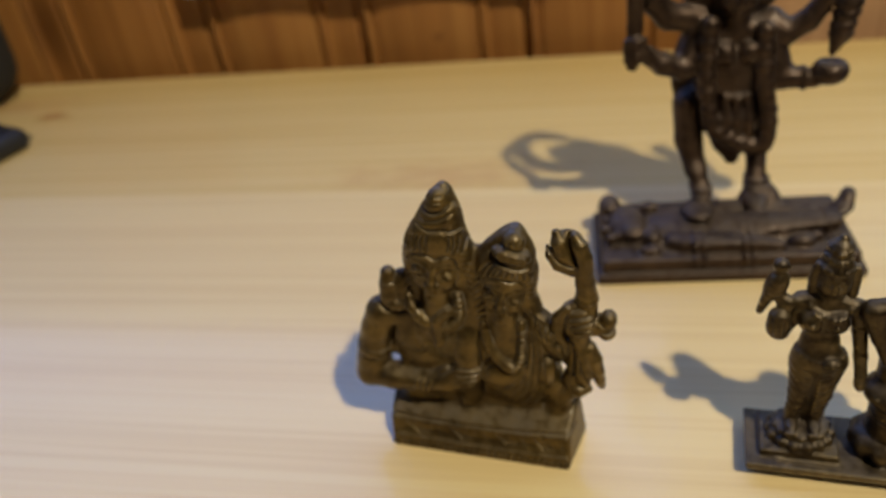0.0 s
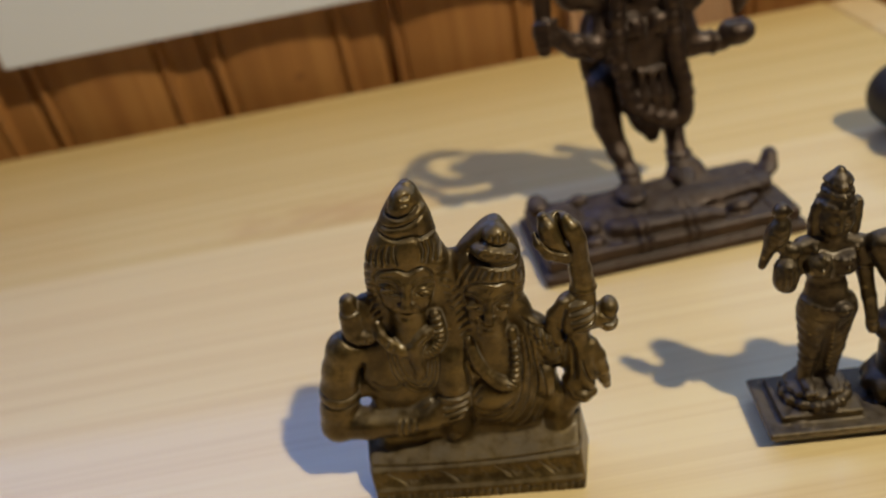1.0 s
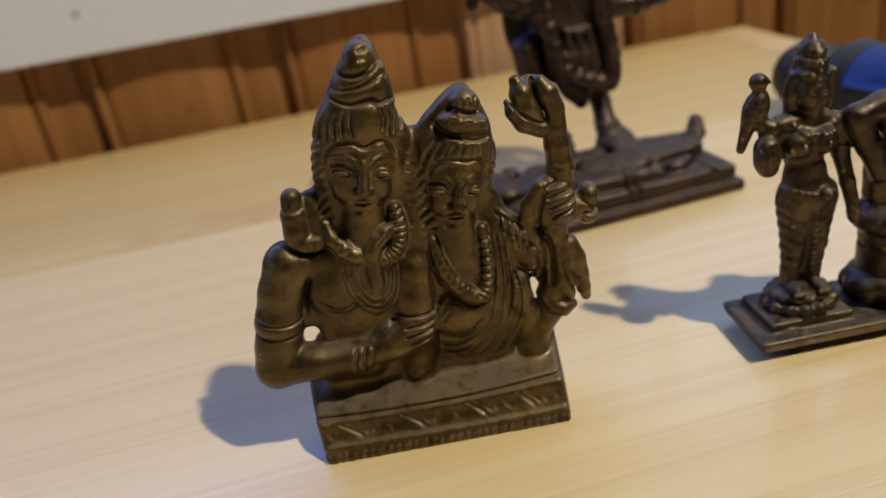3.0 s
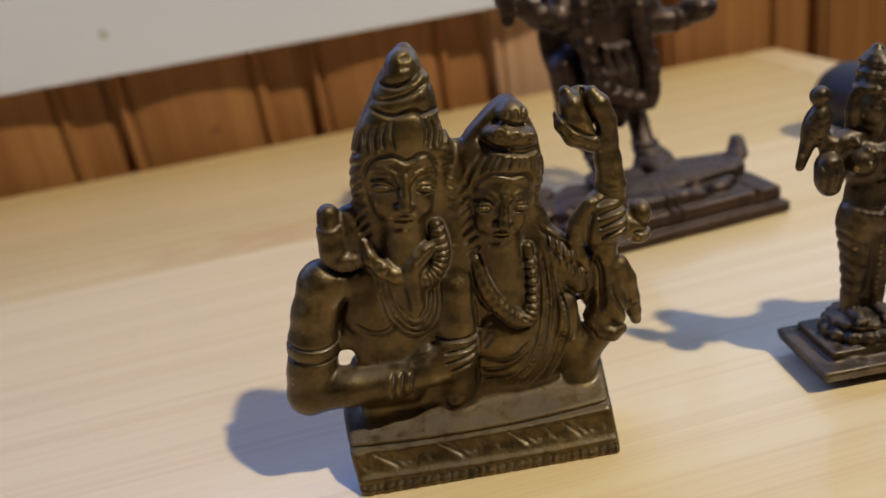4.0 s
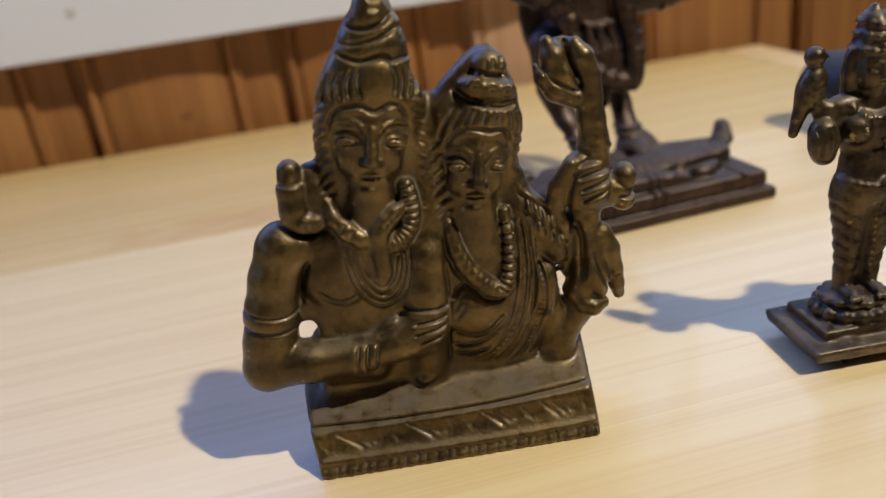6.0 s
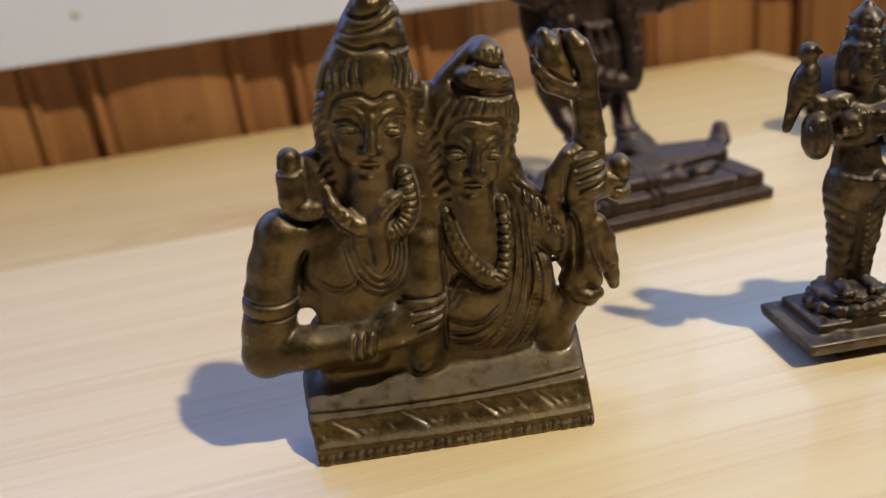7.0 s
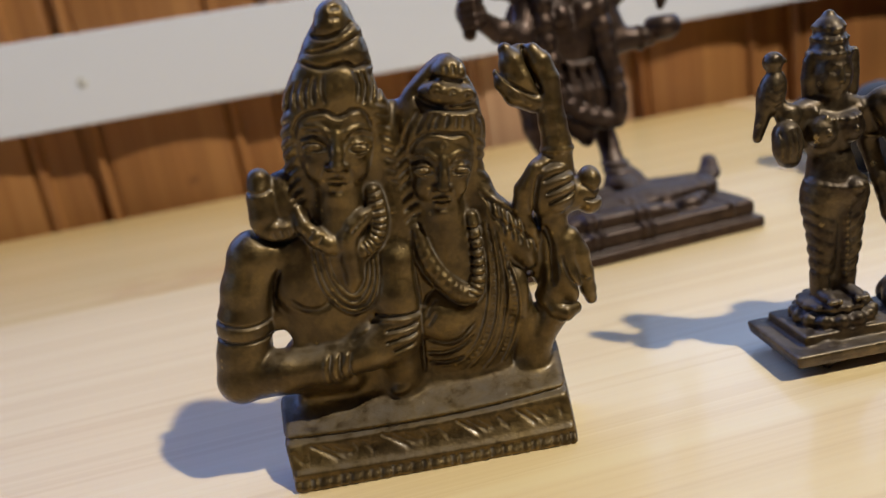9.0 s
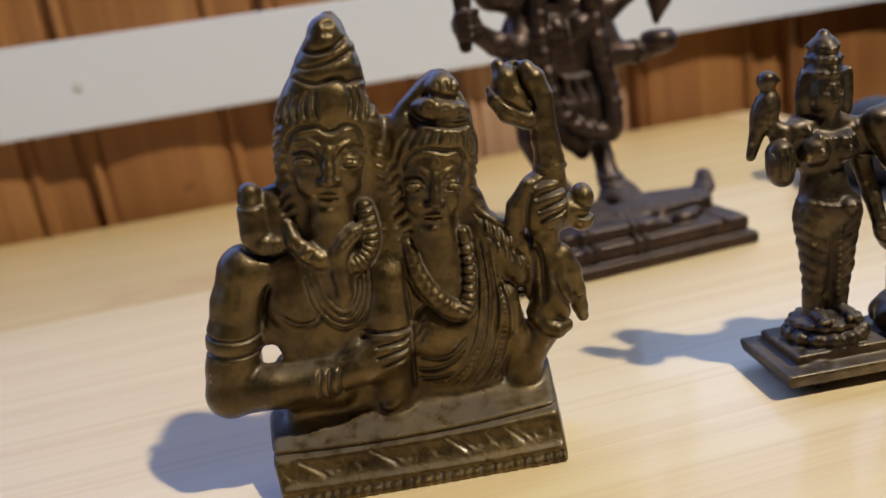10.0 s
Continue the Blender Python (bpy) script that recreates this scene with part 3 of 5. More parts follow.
def couple_statuette():
    c = Clay((-43, -4.0, -1), (45, 17, 94), 0.27)
    c.gain = 1.1
    # plinth with a sloping front
    c.planes((-31, -3, -1), (33, 17, 17), [((-0.045, -0.951, 0.360), 1.75), ((-0.028, -0.450, 0.893), 7.8), ((0, 1, 0), 14.6), ((0, 0, -1), 0.0),
             ((-1.0, 0.0, -0.10), 28.0), ((0.972, -0.18, 0.10), 28.1)], 1.5)
    # one broad relief that joins both bodies
    c.slab((-24.5, 8.8, 10), (24.5, 14.2, 24), 3.0, 2.5)
    c.egg((-13.5, 11.2, 36), (12.8, 5.2, 18), 4, 2.5)
    c.egg((-17.5, 11.2, 45.0), (11.5, 4.4, 6.0), -8, 2.5)
    c.egg((12.5, 10.9, 30.5), (12.3, 5.2, 17.5), 6, 2.5)
    c.egg((18.2, 11.2, 41.0), (7.0, 4.0, 8.5), 10, 2.0)
    c.limb([(-9.6, 10.6, 44), (-8.9, 10.2, 57)], [5.4, 4.8], 2.0)
    c.limb([(9.3, 10.2, 38), (9.8, 9.8, 50)], [5.0, 4.2], 2.0)
    c.egg((3.0, 11.2, 58), (5.4, 3.8, 13.0), 4, 2.5)
    c.egg((1.4, 10.8, 47.0), (8.0, 4.0, 8.5), 0, 2.0)
    c.egg((-0.6, 10.2, 36.5), (7.5, 3.8, 10.0), 8, 2.5)
    # first head: hair mass that runs up into a cone, combed front hair, wound topknot
    c.loft([(49, -8.5, 6.0, 12.0, 3.0), (53, -8.2, 9.0, 11.9, 3.5), (58, -7.8, 10.2, 11.5, 4.1), (62, -7.7, 10.3, 11.1, 4.5), (65.5, -7.6, 10.3, 10.6, 5.1), (70, -7.05, 10.1, 10.1, 6.0),
            (74.2, -6.85, 8.9, 10.0, 5.8), (78, -6.20, 7.60, 10.0, 5.3), (81, -5.30, 6.35, 10.1, 5.0), (84, -4.80, 5.10, 10.2, 4.6), (86.5, -4.25, 3.75, 10.4, 3.8), (88.8, -3.65, 2.5, 10.5, 2.6), (90.6, -3.3, 0.9, 10.5, 1.0)], 1.0, 2.4)
    c.egg((-18.8, 11.2, 54.0), (4.4, 3.8, 7.4), -8, 2.0)
    c.loft([(70.4, -7.2, 6.6, 8.2, 3.2), (71.6, -7.2, 7.7, 7.9, 3.9), (73.5, -7.1, 8.0, 7.8, 4.3), (76, -6.3, 7.2, 7.9, 3.9), (78.2, -5.6, 6.2, 8.2, 3.2), (78.9, -5.4, 5.0, 8.8, 2.4)], 0.5)
    c.egg((-5.2, 5.6, 75.3), (3.3, 1.9, 3.8), 8, 1.0)
    c.egg((-4.5, 8.6, 86.6), (3.1, 3.2, 3.6), 14, 0.6)
    c.egg((-4.9, 7.3, 85.3), (3.0, 2.0, 1.7), 13, 0.6)
    for pts, r in (([(-9.2, 9.0, 82.7), (-7.2, 7.0, 82.3), (-4.4, 6.2, 82.8), (-1.9, 7.0, 83.7), (-0.6, 8.8, 84.2)], 1.0), ([(-10.2, 9.2, 81.0), (-7.6, 6.8, 80.3), (-4.8, 6.0, 80.4), (-2.0, 6.7, 81.2), (-0.4, 8.8, 81.8)], 1.05),
                   ([(-4.0, 6.1, 80.2), (-1.6, 6.7, 80.3), (0.0, 8.6, 80.5)], 0.8)):
        c.limb(spline(pts, 8), r, 0.8)
    c.line([(-9.0, 84.9), (-7.3, 84.0), (-5.3, 83.8), (-2.7, 84.6), (-0.9, 85.9)], 0.38, 0.85, 11, fade=1.2)
    c.line([(-10.6, 82.1), (-8.2, 81.6), (-5.1, 81.9), (-2.5, 82.6), (0.2, 83.6)], 0.34, 0.55, 11, fade=1.4)
    c.line([(-11.4, 80.6), (-9.1, 79.3), (-7.0, 78.7), (-4.7, 79.0), (-3.2, 78.9), (-1.9, 78.1), (0.2, 78.2), (1.3, 77.6)], 0.42, 0.85, 12, fade=1.2)
    for pts in ([(-4.6, 88.2), (-3.5, 88.5), (-2.6, 88.1)], [(-4.9, 86.7), (-3.8, 87.0), (-2.9, 86.6)]):
        c.line(pts, 0.36, 0.5, 9, fade=0.4)
    for x1, x2, x3, z3, d in ((-7.6, -8.5, -8.2, 72.3, 0.75), (-8.9, -10.2, -10.3, 72.6, 0.75), (-10.3, -11.7, -11.8, 72.4, 0.75), (-11.7, -13.1, -13.3, 72.2, 0.7), (-12.8, -14.4, -15.0, 72.0, 0.6),
                              (-2.3, -1.7, -2.6, 72.0, 0.7), (-0.9, -0.6, -1.8, 71.4, 0.75), (0.3, 0.6, -0.5, 71.2, 0.7), (1.0, 1.7, 0.9, 70.8, 0.6)):
        z1 = 78.3 - 0.13 * abs(x1 + 5.4)
        c.line([(x1, z1), (x2, (z1 + z3) / 2 + 0.2), (x3, z3)], 0.40, d, 12, fade=1.3)
        c.line([(x1 - 0.7, z1), (x2 - 0.7, (z1 + z3) / 2 + 0.2), (x3 - 0.6, z3 + 0.2)], 0.42, -0.22, 12, fade=1.3)
    for i in range(9):
        z = 72.8 - 2.1 * i
        c.line([(-14.6 - 0.05 * i, z), (-16.1 - 0.1 * i, z - 0.7), (-17.9 - 0.05 * i, z - 2.2)], 0.40, 0.42, 13, fade=1.2)
        if i < 8:
            c.line([(-0.5 + 0.1 * i, z - 1.4), (1.0, z - 1.6), (2.9, z - 2.6)], 0.40, 0.32, 13, fade=1.2)
    # first face, under the edge of the hair
    c.loft([(54.6, -9.3, 1.2, 9.4, 2.2), (55.9, -9.1, 3.1, 9.9, 3.8), (58.5, -8.7, 4.9, 10.0, 4.8), (61.5, -8.3, 6.1, 9.8, 5.4), (65, -7.9, 6.8, 9.4, 5.9), (68.5, -7.5, 6.6, 9.4, 5.9), (71.5, -7.2, 5.6, 9.4, 5.0)], 0.9, 2.0)
    c.line([(-14.8, 67.0), (-14.2, 69.6), (-12.4, 71.3), (-9.6, 71.6), (-8.3, 71.4), (-7.4, 70.6), (-6.2, 70.2), (-5.0, 70.4), (-3.9, 70.9), (-2.2, 70.5), (-1.2, 68.8), (-0.9, 66.6)], 0.40, 0.65, 12, fade=2.0)
    c.line([(-14.2, 60.0), (-15.0, 64.0), (-14.7, 68.0)], 0.45, 0.30, 12, fade=2.0)
    c.line([(-0.8, 68.0), (-1.0, 64.5), (-1.8, 61.5), (-3.2, 58.6)], 0.45, 0.30, 12, fade=2.0)
    c.line([(-12.4, 70.5), (-9.6, 70.8), (-8.2, 70.5), (-7.2, 69.7), (-6.2, 69.4), (-5.0, 69.6), (-3.8, 70.0), (-2.5, 69.6)], 0.34, -0.22, 9, fade=1.2)
    c.line([(-8.2, 69.2), (-6.9, 68.6), (-5.2, 68.7)], 0.30, -0.16, 9, fade=0.8)
    face(c, -7.65, 3.4, 64.9, 7.6, 11)
    # second head: slab behind, combed hair, band of curls, topknot
    c.loft([(47, 11.0, 7.5, 12.4, 2.2), (52, 11.2, 8.2, 11.7, 3.3), (56, 11.1, 8.2, 11.3, 4.0), (60, 11.8, 8.3, 10.7, 4.7), (64, 12.1, 8.3, 10.1, 5.3), (66.5, 11.9, 8.0, 10.2, 5.0), (69, 12.1, 7.8, 10.7, 4.2),
            (71.6, 12.5, 6.7, 11.2, 3.2), (73.8, 13.2, 5.0, 11.2, 3.0), (76.2, 14.1, 2.9, 11.2, 2.7), (77.6, 14.8, 1.2, 11.2, 1.8)], 1.2, 3.0)
    c.loft([(62.9, 11.4, 5.6, 8.2, 3.2), (64.2, 11.9, 6.8, 7.9, 3.8), (66, 12.6, 6.9, 7.8, 3.9), (68.2, 13.6, 5.6, 8.0, 3.3), (69, 13.8, 4.6, 8.6, 2.4)], 0.6)
    c.egg((14.0, 7.5, 70.6), (5.5, 3.4, 2.5), 14, 0.4)
    c.egg((14.9, 8.0, 74.3), (3.2, 2.9, 2.8), 12, 0.4)
    c.egg((15.0, 8.6, 76.0), (1.9, 2.0, 1.5), 12, 0.8)
    for x, z in ((11.7, 72.0), (14.5, 70.9), (17.2, 70.2)):
        c.egg((x, 4.9, z), (1.35, 0.7, 1.2), 0, 0.5)
        c.line([(x - 0.6, z - 0.5), (x - 0.1, z + 0.4), (x + 0.7, z - 0.2)], 0.24, 0.26, 7, fade=0.3)
    for x in (14.0, 15.4, 16.8):
        c.line([(x, 76.0), (x - 0.15, 73.8)], 0.30, 0.35, 9, fade=0.5)
    c.line([(7.6, 71.4), (10.0, 69.3), (13.0, 68.0), (16.0, 67.2), (19.0, 67.2)], 0.42, 0.8, 12, fade=1.2)
    c.line([(11.2, 73.9), (12.8, 73.9), (15.3, 72.9), (17.6, 72.2)], 0.36, 0.6, 10, fade=0.8)
    for i in range(9):
        u = -1 + 2 * i / 8 + 0.04 * (i % 3 - 1)
        x1, x0 = 13.3 + 5.0 * u, 11.9 + 7.2 * u
        c.line([(x1, 67.5 - 1.2 * u), ((x0 + x1) / 2 + 0.6 * u, 66.3 - 1.2 * u * u - 0.7 * u), (x0, 64.6 - 2.6 * u * u - 0.7 * u)], 0.38, 0.55, 12, fade=1.0)
    for i in range(7):
        z = 62.8 - 2.2 * i
        c.line([(5.2 + 0.1 * i, z), (3.6, z - 0.8), (2.0, z - 2.0)], 0.38, 0.36, 13, fade=1.0)
        c.line([(17.4 - 0.1 * i, z - 0.6), (18.9, z - 1.3), (20.3, z - 2.6)], 0.38, 0.36, 13, fade=1.0)
    c.loft([(48.0, 9.1, 1.2, 9.4, 2.0), (49.2, 9.3, 2.8, 9.9, 3.4), (52, 9.9, 4.5, 9.9, 4.4), (55, 10.6, 5.6, 9.7, 5.1), (58, 11.0, 5.95, 9.4, 5.6), (61.5, 11.5, 5.6, 9.4, 5.5), (64, 11.9, 4.8, 9.4, 4.7)], 0.9, 2.0)
    c.line([(5.2, 60.4), (5.8, 62.2), (7.6, 64.0), (9.8, 64.4), (12.1, 63.9), (13.1, 63.5), (15.7, 63.1), (16.9, 61.8), (17.1, 59.6)], 0.40, 0.60, 12, fade=1.8)
    c.line([(5.4, 54.0), (5.0, 58.0), (5.5, 61.6)], 0.45, 0.28, 12, fade=1.8)
    c.line([(17.1, 61.0), (16.9, 57.4), (15.6, 54.0), (13.8, 51.2)], 0.45, 0.28, 12, fade=1.8)
    c.line([(7.8, 63.2), (9.8, 63.5), (12.2, 63.0), (13.3, 62.6), (15.4, 62.2)], 0.32, -0.20, 9, fade=1.0)
    face(c, 10.6, 3.7, 57.3, 7.4, 9, 0.90)
    c.line([(11.5, 62.6), (10.7, 61.9), (11.2, 61.1), (12.0, 61.7), (11.5, 62.6)], 0.26, -0.18, 8)
    # first figure's arm, forearm, hand with bangles
    c.egg((-26.8, 10.4, 46.0), (5.2, 4.8, 5.4), -25, 1.8)
    c.limb([(-27.6, 10.2, 45.2), (-29.7, 9.8, 40.0), (-31.5, 9.6, 33.5), (-33.2, 9.5, 27.0), (-34.2, 9.4, 22.8)], [5.0, 5.0, 5.4, 5.2, 4.9], 1.2, flat=0.92)
    c.egg((-35.4, 9.4, 21.8), (3.4, 3.8, 3.6), 20, 3.0)
    c.limb([(-34.0, 8.8, 22.4), (-26.0, 7.4, 22.9), (-17.0, 6.5, 22.9), (-9.5, 5.9, 24.0)], [4.4, 4.2, 3.5, 3.5], 1.4)
    c.limb([(-30.0, 9.8, 19.8), (-14.0, 9.2, 18.6)], [2.4, 2.8], 2.0)
    for pts in ([(-37.0, 35.6), (-33.5, 34.6), (-30.0, 34.0), (-26.0, 34.0)], [(-38.0, 32.4), (-33.4, 31.2), (-29.3, 30.7), (-26.2, 31.0)]):
        c.line(pts, 0.34, 0.55, 13)
    c.line([(-36.0, 33.6), (-33.4, 32.8), (-29.5, 32.3), (-26.8, 32.5)], 0.8, -0.12, 13, fade=2.0)
    for x in (-17.6, -15.7, -13.7):
        c.line([(x + 0.4, 26.0), (x - 0.4, 22.8), (x - 0.2, 19.4)], 0.50, -0.34, 10, fade=0.6)
        c.line([(x + 1.3, 26.0), (x + 0.5, 22.8), (x + 0.7, 19.4)], 0.28, 0.42, 10, fade=0.6)
    c.egg((-7.4, 6.2, 25.0), (6.0, 3.0, 4.7), -17, 1.4)
    # the arm that it holds, and the fingers round it
    c.limb([(-0.6, 8.9, 40.2), (-1.9, 8.3, 34.0), (-2.3, 8.2, 27.0), (-3.2, 10.4, 16.0)], [4.2, 4.2, 4.2, 3.8], 2.4)
    c.egg((-2.3, 6.5, 26.4), (4.0, 2.6, 4.2), -8, 0.8)
    c.line([(-6.8, 31.2), (-2.2, 30.9), (2.2, 30.3)], 0.34, 0.60, 9, fade=0.5)
    c.line([(-6.6, 30.5), (-2.2, 30.2), (2.2, 29.5)], 0.36, -0.30, 9, fade=0.5)
    for pts in ([(-5.6, 28.2), (-2.4, 28.5), (1.6, 28.5)], [(-6.0, 25.9), (-2.6, 26.5), (1.2, 26.8)], [(-4.9, 23.9), (-2.6, 24.4), (0.2, 24.8)]):
        c.line(pts, 0.28, 0.62, 8, fade=0.9)
        c.line(offset(pts, 0.1, -0.75), 0.34, -0.20, 8, fade=0.9)
    c.line([(-12.7, 26.8), (-9.7, 27.9), (-7.2, 29.6), (-6.0, 31.0)], 0.46, 0.40, 9, fade=1.2)
    c.line([(2.6, 42.0), (2.4, 36.0), (2.4, 30.0), (1.6, 23.0), (1.2, 16.0)], 0.46, 0.55, 10, fade=1.5)
    c.egg((-4.4, 7.6, 14.2), (1.6, 1.4, 1.1), -10, 1.0)
    # chest, serpents and cords of the first figure
    c.egg((-18.6, 8.4, 39.2), (5.8, 2.8, 5.0), -15, 1.8)
    c.egg((-8.5, 8.0, 37.0), (4.5, 2.4, 4.4), 0, 2.0)
    c.line([(-22.2, 38.0), (-21.4, 36.6), (-19.6, 35.0), (-17.2, 34.4), (-14.9, 35.4), (-13.8, 37.6)], 0.60, 0.45, 10, fade=1.8)
    c.line([(-22.6, 43.9), (-24.6, 39.8), (-25.6, 35.4), (-25.9, 31.5)], 0.55, 0.80, 12, fade=1.5)
    c.egg((-25.6, 10.8, 33.4), (2.6, 3.0, 4.0), 0, 1.2)
    c.egg((-22.0, 10.4, 27.2), (2.6, 2.8, 4.2), 0, 1.2)
    c.egg((-23.8, 5.8, 42.6), (0.40, 1.2, 0.40), 0, 0.3, cut=True)
    c.limb([(-23.2, 10.0, 60.6), (-23.4, 9.4, 57.2), (-23.5, 9.0, 53.8)], [2.2, 2.6, 2.9], 0.8)
    c.limb([(-24.0, 9.0, 52.0), (-22.4, 8.4, 51.0), (-20.2, 8.2, 50.6), (-18.5, 8.8, 52.0)], [2.5, 2.3, 2.0, 1.6], 0.6)
    c.line([(-26.0, 59.0), (-23.6, 58.4), (-21.0, 58.8)], 0.30, 0.35, 14, fade=0.6)
    for x in (-22.4, -21.0, -19.6):
        c.line([(x, 51.4), (x + 0.3, 49.4)], 0.30, 0.28, 9, fade=0.5)
    c.line([(-26.8, 52.4), (-25.8, 50.4), (-24.0, 49.0), (-21.4, 48.3), (-19.2, 48.8), (-17.7, 49.3)], 0.40, 0.85, 12, fade=0.8)
    c.limb([(-17.4, 8.2, 54.0), (-16.7, 7.2, 51.2), (-14.6, 6.4, 48.6), (-12.4, 6.1, 46.8), (-11.0, 6.3, 46.0)], [1.2, 1.6, 1.8, 1.8, 1.4], 0.7)
    c.limb([(-4.0, 6.4, 51.4), (-5.6, 6.1, 50.7), (-7.4, 5.8, 49.4), (-9.0, 5.7, 47.3), (-9.2, 5.7, 43.5), (-9.1, 6.0, 39.6), (-10.0, 6.0, 37.0)], [1.3, 1.6, 1.7, 1.8, 1.7, 1.5, 0.8], 0.7)
    for x, z in ((-15.4, 49.6), (-14.0, 48.2), (-5.2, 50.9), (-6.4, 50.2), (-7.4, 49.4)):
        c.line([(x - 0.7, z - 0.9), (x + 0.7, z + 0.9)], 0.26, 0.30, 8, fade=0.5)
    rope = [(-2.7, 7.6, 55.0), (-2.4, 7.0, 51.0), (-2.9, 6.8, 48.0), (-4.6, 6.6, 45.6), (-6.8, 6.6, 44.5)]
    c.limb(spline(rope, 12), 1.55, 0.7)
    rib(c, [(x, z) for x, _, z in rope], 10, 1.5, 0.28, 0.48, 9)
    for z in (51.0, 49.0, 47.2, 45.7):
        c.limb([(-1.0, 8.4, z), (0.6, 7.9, z - 0.25), (2.0, 8.8, z - 0.4)], 0.78, 0.35)
    cords = ([(-15.8, 47.0), (-15.5, 40.7), (-14.1, 36.4), (-11.4, 33.5), (-9.3, 33.1), (-6.9, 34.4), (-5.0, 38.7), (-4.3, 44.0)], [(-14.6, 46.0), (-14.2, 40.6), (-12.6, 36.6), (-10.4, 34.6), (-8.4, 35.0), (-6.2, 38.2), (-5.2, 43.0)],
             [(-13.4, 45.4), (-12.9, 40.4), (-11.2, 37.0), (-9.4, 36.2), (-7.3, 38.2), (-6.1, 42.4)])
    for pts in cords:
        c.line(pts, 0.46, -0.38, 10, fade=1.0)
        c.line([(-10 + (x + 10) * 0.94, 44 + (z - 44) * 0.94) for x, z in pts], 0.26, 0.30, 10, fade=1.0)
    c.line([(-10 + (x + 10) * 1.08, 44 + (z - 44) * 1.07) for x, z in cords[0]], 0.34, 0.34, 10, fade=1.0)
    # second figure: breasts, garland, shawl folds, loose hair
    c.egg((7.2, 7.6, 27.4), (6.2, 3.6, 5.4), 12, 1.4)
    c.egg((21.6, 8.0, 29.6), (3.0, 3.0, 5.6), 4, 1.0)
    gar = [(4.2, 7.2, 46.4), (4.8, 6.4, 42.0), (6.4, 5.7, 37.8), (8.8, 5.2, 34.4), (10.8, 5.0, 32.6), (12.8, 5.0, 32.4), (14.1, 5.3, 34.6), (14.7, 5.8, 38.2), (15.1, 6.6, 42.2), (15.0, 7.8, 46.8)]
    c.limb(spline(gar, 22), [1.2 + 0.65 * math.sin(math.pi * min(1.0, i / 17)) for i in range(23)], 0.4)
    rib(c, [(x, z) for x, _, z in gar[:6]], 12, 1.8, 0.26, 0.10, 9)
    rib(c, [(x, z) for x, _, z in gar[5:]], 9, 1.5, 0.30, 0.55, 10)
    c.line([(2.6, 45.0), (2.9, 41.0), (4.4, 36.6), (6.8, 33.0), (10.0, 30.2), (13.2, 29.9), (15.4, 32.0), (16.5, 36.4), (16.9, 41.0), (16.8, 46.0)], 0.34, 0.45, 10, fade=1.0)
    c.egg((11.2, 6.6, 37.8), (0.9, 0.9, 1.0), 0, 0.4)
    sash = ([(17.0, 46.0), (16.9, 38.0), (16.3, 32.3), (14.8, 26.5), (12.1, 21.0), (8.4, 17.6), (4.6, 16.6)], [(18.3, 45.5), (18.6, 37.7), (18.1, 31.9), (16.6, 25.0), (13.9, 19.6), (9.9, 15.6)],
            [(19.6, 44.0), (20.1, 36.2), (19.9, 30.4), (18.4, 23.4), (16.0, 17.9), (13.0, 14.8)], [(21.0, 37.0), (21.9, 31.4), (21.4, 25.2), (19.6, 19.4), (17.2, 15.2)])
    for i, pts in enumerate(sash):
        c.line(pts, 0.36, -0.36, 11, fade=1.0)
        c.line(offset(pts, -0.55, -0.25), 0.26, 0.26, 11, fade=1.0)
    for a, b in ((0, 1), (2, 3)):
        rib(c, [((p[0] + q[0]) / 2, (p[1] + q[1]) / 2) for p, q in zip(sash[a], sash[b])], 20, 0.55, 0.24, 0.26, 11)
    c.line([(24.6, 34.0), (24.5, 28.5), (22.8, 23.4), (20.0, 18.0), (19.4, 13.6)], 0.40, 0.45, 12, fade=1.2)
    for z, d in ((34.2, 0.0), (32.2, 0.5), (30.2, 1.0)):
        c.line([(2.8, z - 3.4), (4.2, z - 1.4), (6.2 - d, z)], 0.40, 0.40, 10, fade=1.0)
    c.line([(2.2, 23.8), (5.6, 22.4), (9.0, 22.9), (12.9, 26.3)], 0.50, 0.50, 10, fade=1.5)
    for pts in ([(1.8, 20.4), (5.3, 19.9), (8.9, 20.9), (11.8, 23.2)], [(2.0, 18.0), (6.1, 17.6), (9.9, 18.6)]):
        c.line(pts, 0.40, 0.45, 10, fade=1.4)
        c.line(offset(pts, 0.1, 0.9), 0.5, -0.24, 10, fade=1.4)
    c.egg((17.8, 11.0, 50.0), (3.0, 2.8, 5.6), -8, 1.5)
    c.limb([(18.4, 9.6, 50.0), (20.0, 9.0, 46.8), (22.0, 8.5, 43.0), (24.4, 8.2, 38.6), (25.0, 8.4, 36.2)], [2.0, 2.7, 2.9, 2.6, 2.0], 1.0, flat=0.85)
    for i in range(5):
        x, z = 17.2 + 1.45 * i, 51.2 - 1.15 * i
        wave = [(x, z), (x + 1.7, z - 2.4), (x + 1.7, z - 4.6), (x + 3.3, z - 6.8), (x + 3.6, z - 9.4)]
        c.line(wave, 0.36, 0.62, 12, fade=1.2)
        c.line(offset(wave, 0.75, 0.2), 0.42, -0.26, 12, fade=1.2)
    c.egg((23.0, 10.2, 23.0), (3.0, 3.6, 8.5), 6, 1.6)
    c.egg((27.6, 11.0, 36.5), (3.2, 2.6, 7.0), 0, 1.6)
    c.line([(25.6, 31.6), (25.0, 28.6), (25.4, 25.0)], 0.7, 0.8, 12, fade=1.2)
